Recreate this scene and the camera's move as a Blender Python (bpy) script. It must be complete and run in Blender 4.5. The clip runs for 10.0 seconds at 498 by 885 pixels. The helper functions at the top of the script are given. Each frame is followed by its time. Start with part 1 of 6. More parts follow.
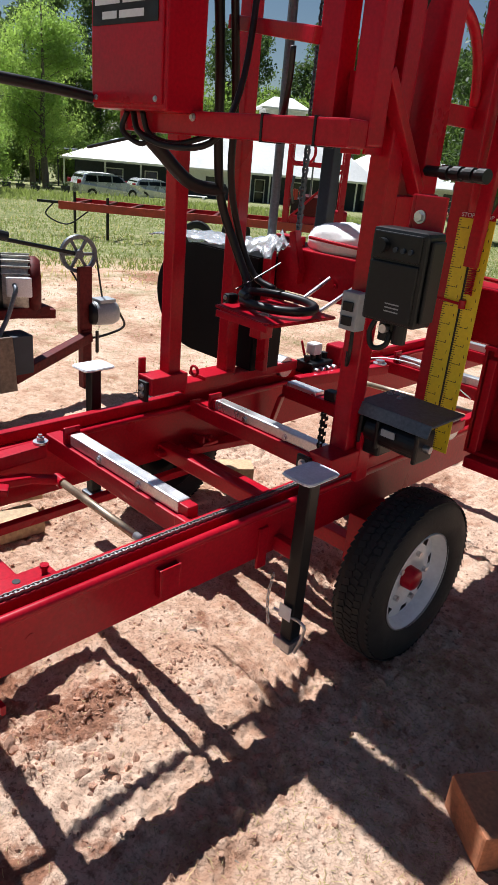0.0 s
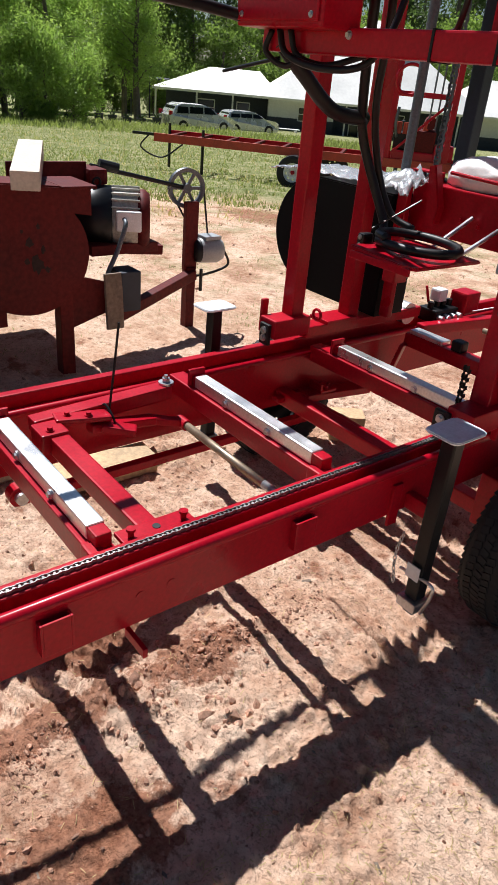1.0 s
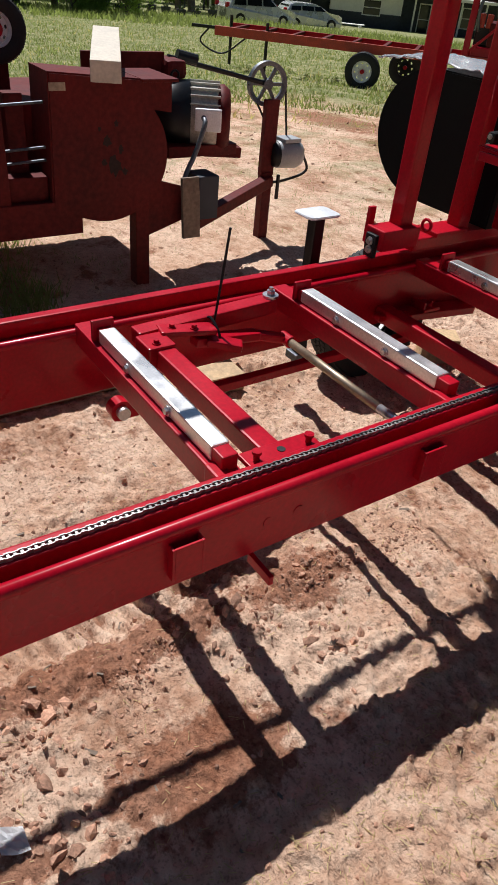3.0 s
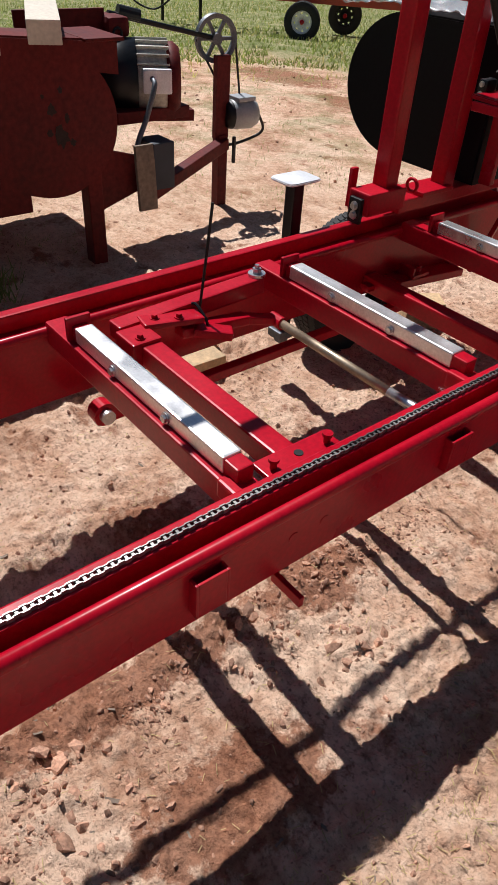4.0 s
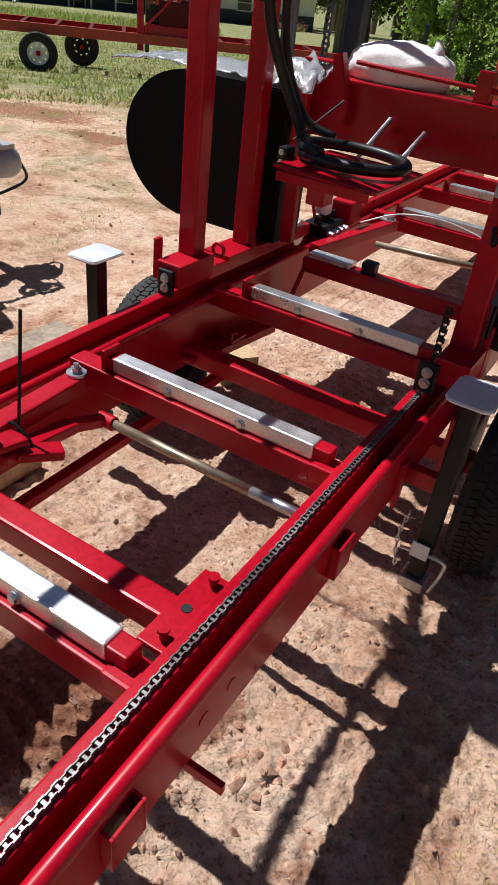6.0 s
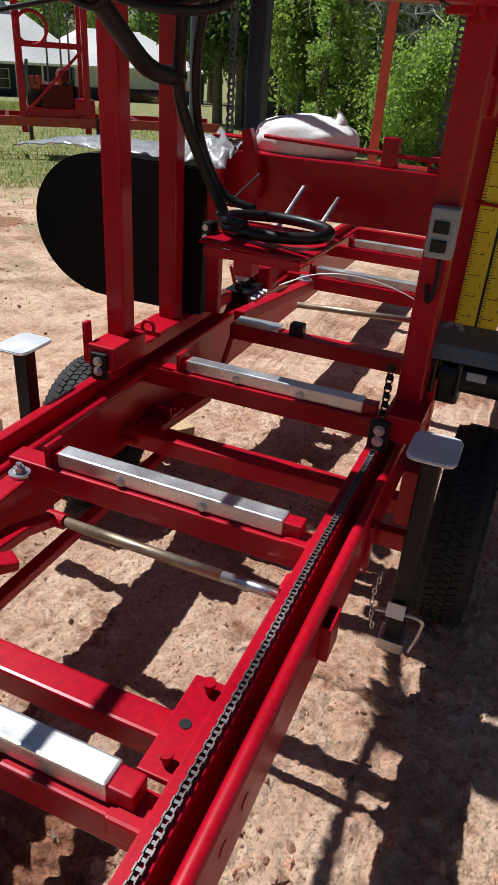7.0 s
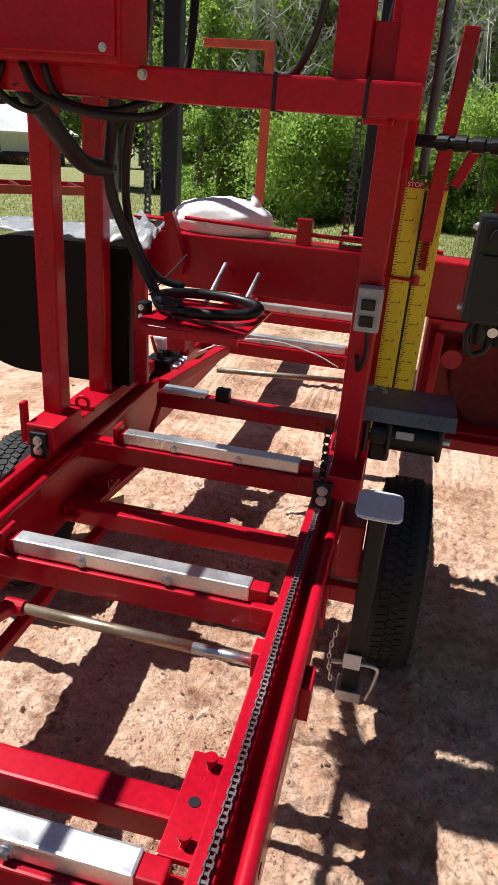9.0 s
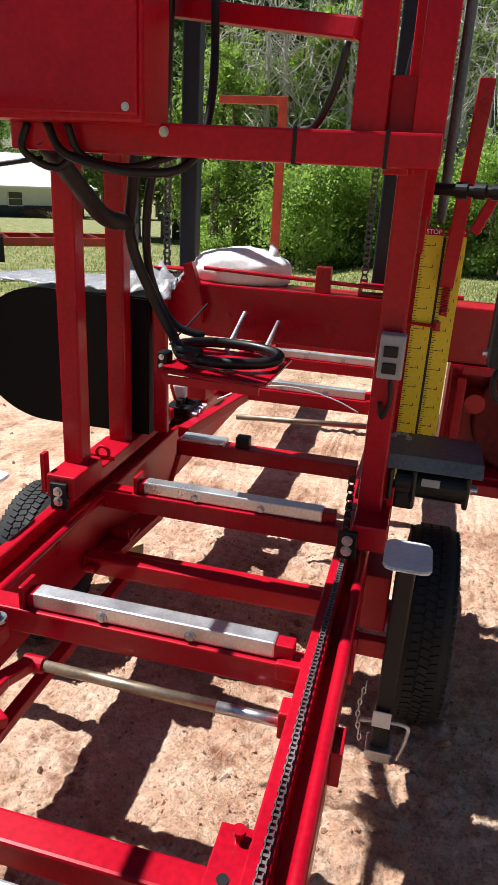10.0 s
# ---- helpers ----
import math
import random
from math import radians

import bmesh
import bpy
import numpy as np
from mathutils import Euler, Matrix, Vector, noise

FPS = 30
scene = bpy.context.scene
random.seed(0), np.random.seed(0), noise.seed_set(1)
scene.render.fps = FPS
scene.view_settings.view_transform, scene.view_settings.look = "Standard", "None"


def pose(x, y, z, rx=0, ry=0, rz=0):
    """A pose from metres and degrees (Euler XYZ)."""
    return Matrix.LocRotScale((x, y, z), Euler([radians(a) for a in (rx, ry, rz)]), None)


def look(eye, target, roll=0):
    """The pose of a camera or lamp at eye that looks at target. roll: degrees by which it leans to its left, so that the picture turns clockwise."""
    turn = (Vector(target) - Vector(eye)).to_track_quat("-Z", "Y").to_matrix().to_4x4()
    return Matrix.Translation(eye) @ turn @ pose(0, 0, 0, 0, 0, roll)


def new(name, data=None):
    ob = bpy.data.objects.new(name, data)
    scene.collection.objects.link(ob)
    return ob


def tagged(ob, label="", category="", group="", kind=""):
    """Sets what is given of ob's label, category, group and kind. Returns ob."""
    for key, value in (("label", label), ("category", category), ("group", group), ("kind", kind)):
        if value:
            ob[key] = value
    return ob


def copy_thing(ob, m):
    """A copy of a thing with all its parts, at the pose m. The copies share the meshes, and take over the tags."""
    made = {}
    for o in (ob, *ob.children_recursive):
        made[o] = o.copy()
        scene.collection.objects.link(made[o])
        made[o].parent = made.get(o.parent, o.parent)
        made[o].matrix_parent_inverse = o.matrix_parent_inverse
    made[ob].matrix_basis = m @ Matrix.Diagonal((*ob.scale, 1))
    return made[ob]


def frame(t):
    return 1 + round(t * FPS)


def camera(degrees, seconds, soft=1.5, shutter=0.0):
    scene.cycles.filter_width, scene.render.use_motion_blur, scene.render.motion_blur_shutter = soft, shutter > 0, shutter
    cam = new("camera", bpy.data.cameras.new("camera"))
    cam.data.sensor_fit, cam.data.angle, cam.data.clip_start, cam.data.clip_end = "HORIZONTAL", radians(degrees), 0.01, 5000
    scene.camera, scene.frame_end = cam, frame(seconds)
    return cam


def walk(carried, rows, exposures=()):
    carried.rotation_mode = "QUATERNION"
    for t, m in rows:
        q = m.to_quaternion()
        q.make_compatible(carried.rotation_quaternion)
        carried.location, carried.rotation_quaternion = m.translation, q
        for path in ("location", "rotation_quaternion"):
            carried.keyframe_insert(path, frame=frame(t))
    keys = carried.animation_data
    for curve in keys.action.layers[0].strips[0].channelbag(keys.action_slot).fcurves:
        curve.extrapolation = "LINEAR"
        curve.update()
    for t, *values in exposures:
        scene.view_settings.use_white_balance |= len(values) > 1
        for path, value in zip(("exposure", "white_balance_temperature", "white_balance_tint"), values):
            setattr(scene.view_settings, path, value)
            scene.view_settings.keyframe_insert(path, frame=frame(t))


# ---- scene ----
cam = camera(39.9, 10.0, 0.8)
PATH = [
    (0, (0.008, 0.109, 1.649), (-1.258, 1.444, 0.865), 5.3),
    (0.5, (-0.082, 0.06, 1.638), (-1.42, 1.275, 0.782), 5.4),
    (1, (-0.167, 0.036, 1.616), (-1.514, 1.167, 0.664), 5.4),
    (1.5, (-0.242, -0.02, 1.602), (-1.572, 1.078, 0.589), 4.9),
    (2, (-0.282, -0.07, 1.581), (-1.644, 0.885, 0.47), 4.2),
    (2.5, (-0.303, -0.088, 1.556), (-1.704, 0.744, 0.396), 4.2),
    (3, (-0.359, -0.066, 1.548), (-1.664, 0.906, 0.385), 5.8),
    (3.2, (-0.401, -0.049, 1.541), (-1.671, 0.939, 0.353), 4.4),
    (4.3, (-0.66, -0.042, 1.503), (-1.764, 1.057, 0.249), 5.4),
    (4.5, (-0.727, -0.07, 1.521), (-1.743, 1.131, 0.285), 6.9),
    (5, (-0.785, -0.107, 1.543), (-1.626, 1.219, 0.305), 4.3),
    (5.5, (-0.832, -0.04, 1.554), (-1.672, 1.355, 0.393), 4.5),
    (5.7, (-0.855, 0.019, 1.56), (-1.665, 1.441, 0.41), 6.4),
    (6.8, (-0.95, 0.105, 1.562), (-1.627, 1.667, 0.514), 4.7),
    (7, (-0.996, 0.095, 1.568), (-1.624, 1.718, 0.582), 4.2),
    (7.5, (-1.11, 0.075, 1.575), (-1.589, 1.764, 0.616), 7.2),
    (8, (-1.128, 0.062, 1.56), (-1.502, 1.784, 0.612), 4.2),
    (8.5, (-1.127, 0.047, 1.591), (-1.404, 1.796, 0.66), 5.5),
    (9, (-1.123, 0.005, 1.637), (-1.491, 1.784, 0.802), 4.5),
    (9.5, (-1.138, 0.018, 1.637), (-1.585, 1.818, 0.89), 3.4),
    (10, (-1.145, 0.031, 1.64), (-1.579, 1.844, 0.918), 3.2),
]
EXPOSURES = [(0.0, 0.6, 6050, 8), (1.0, 0.49, 6250, 9), (2.5, 0.2, 6300, 9), (4.5, 0.23, 6400, 10), (5.5, 0.26, 6300, 9), (7.5, 0.16, 6200, 7), (8.4, 0.4, 6350, 7), (9.0, 0.6, 6350, 7), (10.0, 0.7, 6300, 7)]
walk(cam, [(t, look(eye, target, roll)) for t, eye, target, roll in PATH], EXPOSURES)

# ---- world and light ----
SUN_TRAVEL = Vector((0.60, -0.065, -1.0)).normalized()
world = bpy.data.worlds.new("sky")
scene.world = world
world.use_nodes = True
wn = world.node_tree.nodes
sky = wn.new("ShaderNodeTexSky")
sky.sky_type, sky.sun_disc = "NISHITA", False
sky.dust_density, sky.air_density = 0.15, 1.0
sky.sun_elevation, sky.sun_rotation = radians(60), radians(270)
wn["Background"].inputs["Strength"].default_value = 0.034
world.node_tree.links.new(sky.outputs[0], wn["Background"].inputs["Color"])
sun = new("sun", bpy.data.lights.new("sun", "SUN"))
sun.data.energy, sun.data.angle, sun.data.color = 5.0, radians(0.53), (1.0, 0.965, 0.945)
sun.matrix_world = look((0, 0, 0), SUN_TRAVEL)


# ---- materials ----
def mat(name, color, rough=0.5, metal=0.0, var=0.25, scale=6.0, fine=60.0, bump=0.1, dist=0.004, tint=None, coat=0.0, spec=0.5, per=0.0):
    """Procedural paint, metal, wood or stone: two scales of noise in the colour, the roughness and the relief."""
    m = bpy.data.materials.new(name)
    m.use_nodes = True
    n, k = m.node_tree.nodes, m.node_tree.links.new
    b = n["Principled BSDF"]
    co = n.new("ShaderNodeTexCoord")
    big, small = n.new("ShaderNodeTexNoise"), n.new("ShaderNodeTexNoise")
    for t, s in ((big, scale), (small, fine)):
        t.inputs["Scale"].default_value, t.inputs["Detail"].default_value = s, 5
        k(co.outputs["Object"], t.inputs["Vector"])
    add = n.new("ShaderNodeMath")
    add.operation = "MULTIPLY_ADD"
    add.inputs[1].default_value = 0.5
    k(small.outputs[0], add.inputs[0])
    half = n.new("ShaderNodeMath")
    half.operation = "MULTIPLY"
    half.inputs[1].default_value = 0.5
    k(big.outputs[0], half.inputs[0])
    k(half.outputs[0], add.inputs[2])
    ramp = n.new("ShaderNodeValToRGB")
    ramp.color_ramp.elements[0].position, ramp.color_ramp.elements[1].position = 0.36, 0.66
    dark = [c * (1 - var) for c in color]
    lite = tint or [min(1, c * (1 + var)) for c in color]
    ramp.color_ramp.elements[0].color, ramp.color_ramp.elements[1].color = (*dark, 1), (*lite, 1)
    k(add.outputs[0], ramp.inputs[0])
    col = ramp.outputs[0]
    if per:
        info = n.new("ShaderNodeNewGeometry")
        hsv = n.new("ShaderNodeHueSaturation")
        rng = n.new("ShaderNodeMapRange")
        rng.inputs["To Min"].default_value, rng.inputs["To Max"].default_value = 1 - per, 1 + per
        k(info.outputs["Random Per Island"], rng.inputs[0])
        k(rng.outputs[0], hsv.inputs["Value"])
        k(col, hsv.inputs["Color"])
        col = hsv.outputs[0]
    k(col, b.inputs["Base Color"])
    rr = n.new("ShaderNodeMapRange")
    rr.inputs["From Min"].default_value, rr.inputs["From Max"].default_value = 0.3, 0.7
    rr.inputs["To Min"].default_value, rr.inputs["To Max"].default_value = max(0.03, rough - 0.1), min(1, rough + 0.12)
    k(big.outputs[0], rr.inputs[0])
    k(rr.outputs[0], b.inputs["Roughness"])
    b.inputs["Metallic"].default_value = metal
    b.inputs["Coat Weight"].default_value = coat
    b.inputs["Coat Roughness"].default_value = 0.12
    b.inputs["Specular IOR Level"].default_value = spec
    if bump:
        bp = n.new("ShaderNodeBump")
        bp.inputs["Strength"].default_value, bp.inputs["Distance"].default_value = bump, dist
        k(small.outputs[0], bp.inputs["Height"])
        k(bp.outputs[0], b.inputs["Normal"])
    return m


RED = mat("red_paint", (0.40, 0.002, 0.0145), 0.34, 0, 0.22, 3, 90, 0.05, 0.002, coat=0.15, spec=0.2)
DARKRED = mat("weathered_red_paint", (0.10, 0.008, 0.009), 0.62, 0, 0.35, 3, 40, 0.2, 0.004, tint=(0.145, 0.014, 0.013), spec=0.2)
RUST = mat("rusted_patch", (0.022, 0.010, 0.007), 0.85, 0, 0.4, 12, 70, 0.4, 0.004)
ORANGE_RED = mat("orange_red_paint", (0.45, 0.05, 0.025), 0.5, 0, 0.3, 5, 60, 0.15)
BLACK = mat("black_paint", (0.006, 0.0065, 0.008), 0.4, 0, 0.3, 5, 80, 0.08, 0.002, spec=0.35)
GUARD = mat("black_steel_guard", (0.004, 0.0045, 0.005), 0.5, 0, 0.35, 4, 60, 0.06, 0.002, spec=0.2)
NAVY = mat("dark_blue_black_column", (0.012, 0.020, 0.035), 0.4, 0, 0.3, 5, 70, 0.08)
RUBBER = mat("tyre_rubber", (0.014, 0.014, 0.015), 0.75, 0, 0.35, 9, 90, 0.25, 0.003)
HOSE = mat("black_hose_rubber", (0.007, 0.007, 0.008), 0.42, 0, 0.3, 10, 120, 0.1, 0.001, spec=0.35)
ALU = mat("scuffed_aluminium", (0.80, 0.80, 0.80), 0.34, 0.85, 0.14, 9, 140, 0.12, 0.001)
STEEL = mat("zinc_steel", (0.58, 0.58, 0.60), 0.35, 0.95, 0.2, 10, 120, 0.1, 0.001)
GREYSTEEL = mat("dull_grey_steel", (0.13, 0.145, 0.165), 0.5, 0.6, 0.3, 8, 100, 0.15, 0.002)
PADMETAL = mat("galvanised_pad", (0.78, 0.80, 0.83), 0.45, 0.35, 0.12, 12, 120, 0.12, 0.001)
CHAIN = mat("oiled_chain_steel", (0.27, 0.265, 0.26), 0.40, 0.85, 0.3, 10, 120, 0.1, 0.001)
BRONZE = mat("bronze_rod", (0.36, 0.29, 0.21), 0.45, 0.8, 0.2, 14, 120, 0.06, 0.001)
WHITE = mat("white_enamel", (0.80, 0.81, 0.83), 0.35, 0, 0.08, 6, 60, 0.05)
WHITEWALL = mat("white_siding", (0.72, 0.72, 0.70), 0.6, 0, 0.08, 0.6, 6, 0.1)
ROOF = mat("pale_metal_roof", (0.80, 0.79, 0.76), 0.5, 0.1, 0.08, 0.4, 4, 0.1)
SLATE = mat("dark_wall", (0.035, 0.042, 0.055), 0.7, 0, 0.3, 0.8, 6, 0.2)
GLASSY = mat("dark_window_glass", (0.015, 0.018, 0.022), 0.08, 0, 0.2, 1, 8, 0.0)
SILVERCAR = mat("silver_car_paint", (0.62, 0.63, 0.65), 0.25, 0.55, 0.06, 2, 20, 0.0, coat=0.8)
YELLOW = mat("yellow_scale_paint", (0.80, 0.62, 0.02), 0.42, 0, 0.08, 8, 90, 0.05, 0.001)
INK = mat("black_ink", (0.012, 0.012, 0.012), 0.6, 0, 0.1, 20, 90, 0.0)
GREYBOX = mat("grey_switch_box", (0.33, 0.35, 0.37), 0.45, 0, 0.12, 12, 90, 0.08)
TIMBER = mat("sawn_pine", (0.52, 0.36, 0.20), 0.75, 0, 0.3, 7, 60, 0.35, 0.003)
PALETIMBER = mat("bleached_pine", (0.60, 0.54, 0.45), 0.75, 0, 0.14, 7, 60, 0.3, 0.003)
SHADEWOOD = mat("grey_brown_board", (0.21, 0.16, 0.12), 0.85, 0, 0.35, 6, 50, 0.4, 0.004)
MOTORGREY = mat("worn_grey_motor_paint", (0.42, 0.41, 0.36), 0.5, 0.2, 0.3, 9, 70, 0.15, 0.002)
OLDWOOD = mat("weathered_board", (0.33, 0.26, 0.19), 0.82, 0, 0.4, 6, 50, 0.4, 0.004)
BRICKRED = mat("orange_brick", (0.48, 0.19, 0.09), 0.85, 0, 0.25, 10, 80, 0.4, 0.004)
BARK = mat("grey_bark", (0.15, 0.12, 0.095), 0.9, 0, 0.45, 6, 40, 0.6, 0.01)
PALEBARK = mat("pale_dead_wood", (0.48, 0.46, 0.42), 0.9, 0, 0.3, 6, 40, 0.5, 0.008)
CLOD = mat("dirt_clod", (0.40, 0.225, 0.15), 0.95, 0, 0.4, 30, 160, 0.8, 0.004, per=0.35)
CLEAR = mat("milky_plastic_sheet", (0.74, 0.77, 0.80), 0.18, 0, 0.12, 7, 60, 0.2, 0.004)
CLEAR.node_tree.nodes["Principled BSDF"].inputs["Transmission Weight"].default_value = 0.7
BAG = mat("white_sack", (0.88, 0.87, 0.86), 0.5, 0, 0.08, 7, 60, 0.3, 0.005)
PINK = mat("pink_flowers", (0.42, 0.13, 0.13), 0.8, 0, 0.5, 3, 20, 0.2, per=0.4)
LEAF = {}
for key, c in (("bright", (0.30, 0.39, 0.12)), ("mid", (0.16, 0.225, 0.06)), ("vine", (0.23, 0.32, 0.09)), ("dark", (0.07, 0.105, 0.04)), ("grass", (0.185, 0.215, 0.08)), ("straw", (0.42, 0.34, 0.19))):
    LEAF[key] = mat("leaf_" + key, c, 0.55, 0, 0.3, 0.7, 8, 0.0, per=0.35, spec=0.3)
    nn = LEAF[key].node_tree.nodes
    tr, mx = nn.new("ShaderNodeBsdfTranslucent"), nn.new("ShaderNodeMixShader")
    tr.inputs["Color"].default_value = (min(1, c[0] * 1.8), min(1, c[1] * 1.9), c[2] * 1.2, 1)
    mx.inputs[0].default_value = 0.45
    for src, dst in ((nn["Principled BSDF"].outputs[0], mx.inputs[1]), (tr.outputs[0], mx.inputs[2]), (mx.outputs[0], nn["Material Output"].inputs[0])):
        LEAF[key].node_tree.links.new(src, dst)


# ---- mesh helpers ----
def part(name, bm, material, parent=None, label="", smooth=False):
    """Links a bmesh as one mesh object, under a thing or a part."""
    me = bpy.data.meshes.new(name)
    if smooth:
        for f in bm.faces:
            f.smooth = True
    bm.to_mesh(me)
    bm.free()
    me.materials.append(material)
    ob = new(name, me)
    ob.parent = parent
    return tagged(ob, label) if label else ob


def thing(name, place, label, category, group="", kind=""):
    ob = new(name)
    ob.location = place
    ob.empty_display_size = 0.1
    tagged(ob, label, category, group, kind)
    return ob


def world_of(ob):
    """Where ob stands, by its parents."""
    own = Matrix.LocRotScale(ob.location, ob.rotation_euler, ob.scale)
    return world_of(ob.parent) @ ob.matrix_parent_inverse @ own if ob.parent else own


def under(ob, parent):
    """Parents ob and keeps its world place."""
    if parent:
        ob.parent = parent
        ob.matrix_parent_inverse = world_of(parent).inverted()
    return ob


def wpart(name, bm, material, root, label="", smooth=False):
    """A part built in world metres under a thing or a part."""
    return under(part(name, bm, material, None, label, smooth), root)


def box(bm, a, b, bev=0.0, m=None):
    """A box from corner a to corner b, with rounded edges."""
    lo, hi = [min(p) for p in zip(a, b)], [max(p) for p in zip(a, b)]
    t = Matrix.Translation([(p + q) / 2 for p, q in zip(lo, hi)]) @ Matrix.Diagonal([max(q - p, 1e-4) for p, q in zip(lo, hi)] + [1])
    vs = bmesh.ops.create_cube(bm, size=1, matrix=(m @ t) if m else t)["verts"]
    if bev:
        es = list({e for v in vs for e in v.link_edges})
        bmesh.ops.bevel(bm, geom=es, offset=bev, segments=2, affect="EDGES", profile=0.6)
    return bm


def beam(bm, p, q, w, h, bev=0.006, up=(0, 0, 1)):
    """A rectangular tube from p to q, w across and h along up."""
    p, q, up = Vector(p), Vector(q), Vector(up)
    y = (q - p).normalized()
    if abs(y.dot(up.normalized())) > 0.99:
        up = Vector((0, 1, 0))
    x = y.cross(up).normalized()
    z = x.cross(y)
    m = Matrix((x, y, z)).transposed().to_4x4()
    m.translation = (p + q) / 2
    L = (q - p).length
    return box(bm, (-w / 2, -L / 2, -h / 2), (w / 2, L / 2, h / 2), bev, m)


def cyl(bm, p, q, r, r2=None, n=16):
    p, q = Vector(p), Vector(q)
    m = (q - p).to_track_quat("Z", "Y").to_matrix().to_4x4()
    m.translation = (p + q) / 2
    bmesh.ops.create_cone(bm, cap_ends=True, segments=n, radius1=r, radius2=r if r2 is None else r2, depth=(q - p).length, matrix=m)
    return bm


def spline(pts, step=6):
    pts = [Vector(p) for p in pts]
    e = [2 * pts[0] - pts[1]] + pts + [2 * pts[-1] - pts[-2]]
    out = []
    for i in range(1, len(e) - 2):
        a, b, c, d = e[i - 1:i + 3]
        for s in range(step):
            t = s / step
            out.append(0.5 * (2 * b + (c - a) * t + (2 * a - 5 * b + 4 * c - d) * t * t + (3 * b - a - 3 * c + d) * t ** 3))
    return out + [pts[-1]]


def pipe(bm, pts, r, n=8, r2=None, step=6):
    """A round hose, cable or limb along a curve through pts, that may taper to r2."""
    pts = spline(pts, step) if len(pts) > 2 else [Vector(p) for p in pts]
    rings = []
    side = None
    for i, p in enumerate(pts):
        t = (pts[min(i + 1, len(pts) - 1)] - pts[max(i - 1, 0)]).normalized()
        if side is None:
            side = t.orthogonal().normalized()
        side = (side - t * side.dot(t)).normalized()
        other = t.cross(side)
        rad = r if r2 is None else r + (r2 - r) * i / (len(pts) - 1)
        rings.append([bm.verts.new(p + rad * (math.cos(a) * side + math.sin(a) * other)) for a in [2 * math.pi * j / n for j in range(n)]])
    for a, b in zip(rings, rings[1:]):
        for j in range(n):
            bm.faces.new((a[j], a[(j + 1) % n], b[(j + 1) % n], b[j]))
    bm.faces.new(rings[0][::-1]), bm.faces.new(rings[-1])
    return bm


def prism(bm, poly, axis, lo, hi, bev=0.0):
    """A plate whose outline is poly, in the two axes other than axis, from lo to hi along it."""
    def at(u, v, w):
        return {"x": (w, u, v), "y": (u, w, v), "z": (u, v, w)}[axis]
    a = [bm.verts.new(at(u, v, lo)) for u, v in poly]
    b = [bm.verts.new(at(u, v, hi)) for u, v in poly]
    fs = [bm.faces.new(a), bm.faces.new(b)]
    n = len(poly)
    for i in range(n):
        fs.append(bm.faces.new((a[i], a[(i + 1) % n], b[(i + 1) % n], b[i])))
    bmesh.ops.recalc_face_normals(bm, faces=fs)
    if bev:
        bmesh.ops.bevel(bm, geom=list({e for f in fs[:2] for e in f.edges}), offset=bev, segments=2, affect="EDGES")
    return bm


def lathe(bm, profile, m, n=48, close=False):
    """Turns (radius, along) pairs round the x axis, then moves them by m."""
    rings = [[bm.verts.new(m @ Vector((x, r * math.cos(2 * math.pi * j / n), r * math.sin(2 * math.pi * j / n)))) for j in range(n)] for r, x in profile]
    pairs = list(zip(rings, rings[1:])) + ([(rings[-1], rings[0])] if close else [])
    for a, b in pairs:
        for j in range(n):
            bm.faces.new((a[j], a[(j + 1) % n], b[(j + 1) % n], b[j]))
    bmesh.ops.recalc_face_normals(bm, faces=bm.faces)
    return bm


def bolt(bm, p, d, r=0.012, h=0.012):
    """A hexagon head with its washer, facing d."""
    p, d = Vector(p), Vector(d).normalized()
    cyl(bm, p, p + d * h * 0.3, r * 1.45, n=16)
    cyl(bm, p + d * h * 0.3, p + d * h, r, n=6)
    return bm


def batch(name, verts, faces, places, material, parent=None, label="", smooth=False):
    """Many copies of one small template as one mesh; places are 4x4 arrays."""
    V, F = np.array(verts, float), np.array(faces, int)
    pl = np.array(places, float)
    vv = np.einsum("nij,vj->nvi", pl[:, :3, :3], V) + pl[:, None, :3, 3]
    ff = F[None] + (np.arange(len(pl)) * len(V))[:, None, None]
    me = bpy.data.meshes.new(name)
    me.from_pydata(vv.reshape(-1, 3).tolist(), [], ff.reshape(-1, F.shape[1]).tolist())
    if smooth:
        me.polygons.foreach_set("use_smooth", [True] * len(me.polygons))
    me.materials.append(material)
    ob = under(new(name, me), parent)
    return tagged(ob, label) if label else ob

# ---- ground ----
def smooth_step(a, b, v):
    t = np.clip((v - a) / (b - a), 0, 1)
    return t * t * (3 - 2 * t)


def fall(x, y):
    """The yard slopes away gently from the mill."""
    d = np.hypot(x + 1.7, y - 1.0)
    return -0.2 * smooth_step(-2.7, -3.9, x) - 0.0445 * (np.minimum(d, 130.0) - 7.0).clip(0)


def waves(x, y, seed, freq, count=7):
    """A cheap rolling noise from sines in random directions."""
    r = np.random.RandomState(seed)
    out = 0 * x
    for _ in range(count):
        a, f, p = r.uniform(0, 6.28), freq * r.uniform(0.6, 1.6), r.uniform(0, 6.28)
        out = out + np.sin((x * np.cos(a) + y * np.sin(a)) * f + p + 0.9 * np.sin((x * np.sin(a) - y * np.cos(a)) * f * 0.7 + p))
    return out / count


_perm = np.random.RandomState(17).permutation(512)
_ang = np.random.RandomState(18).uniform(0, 6.2832, 512)


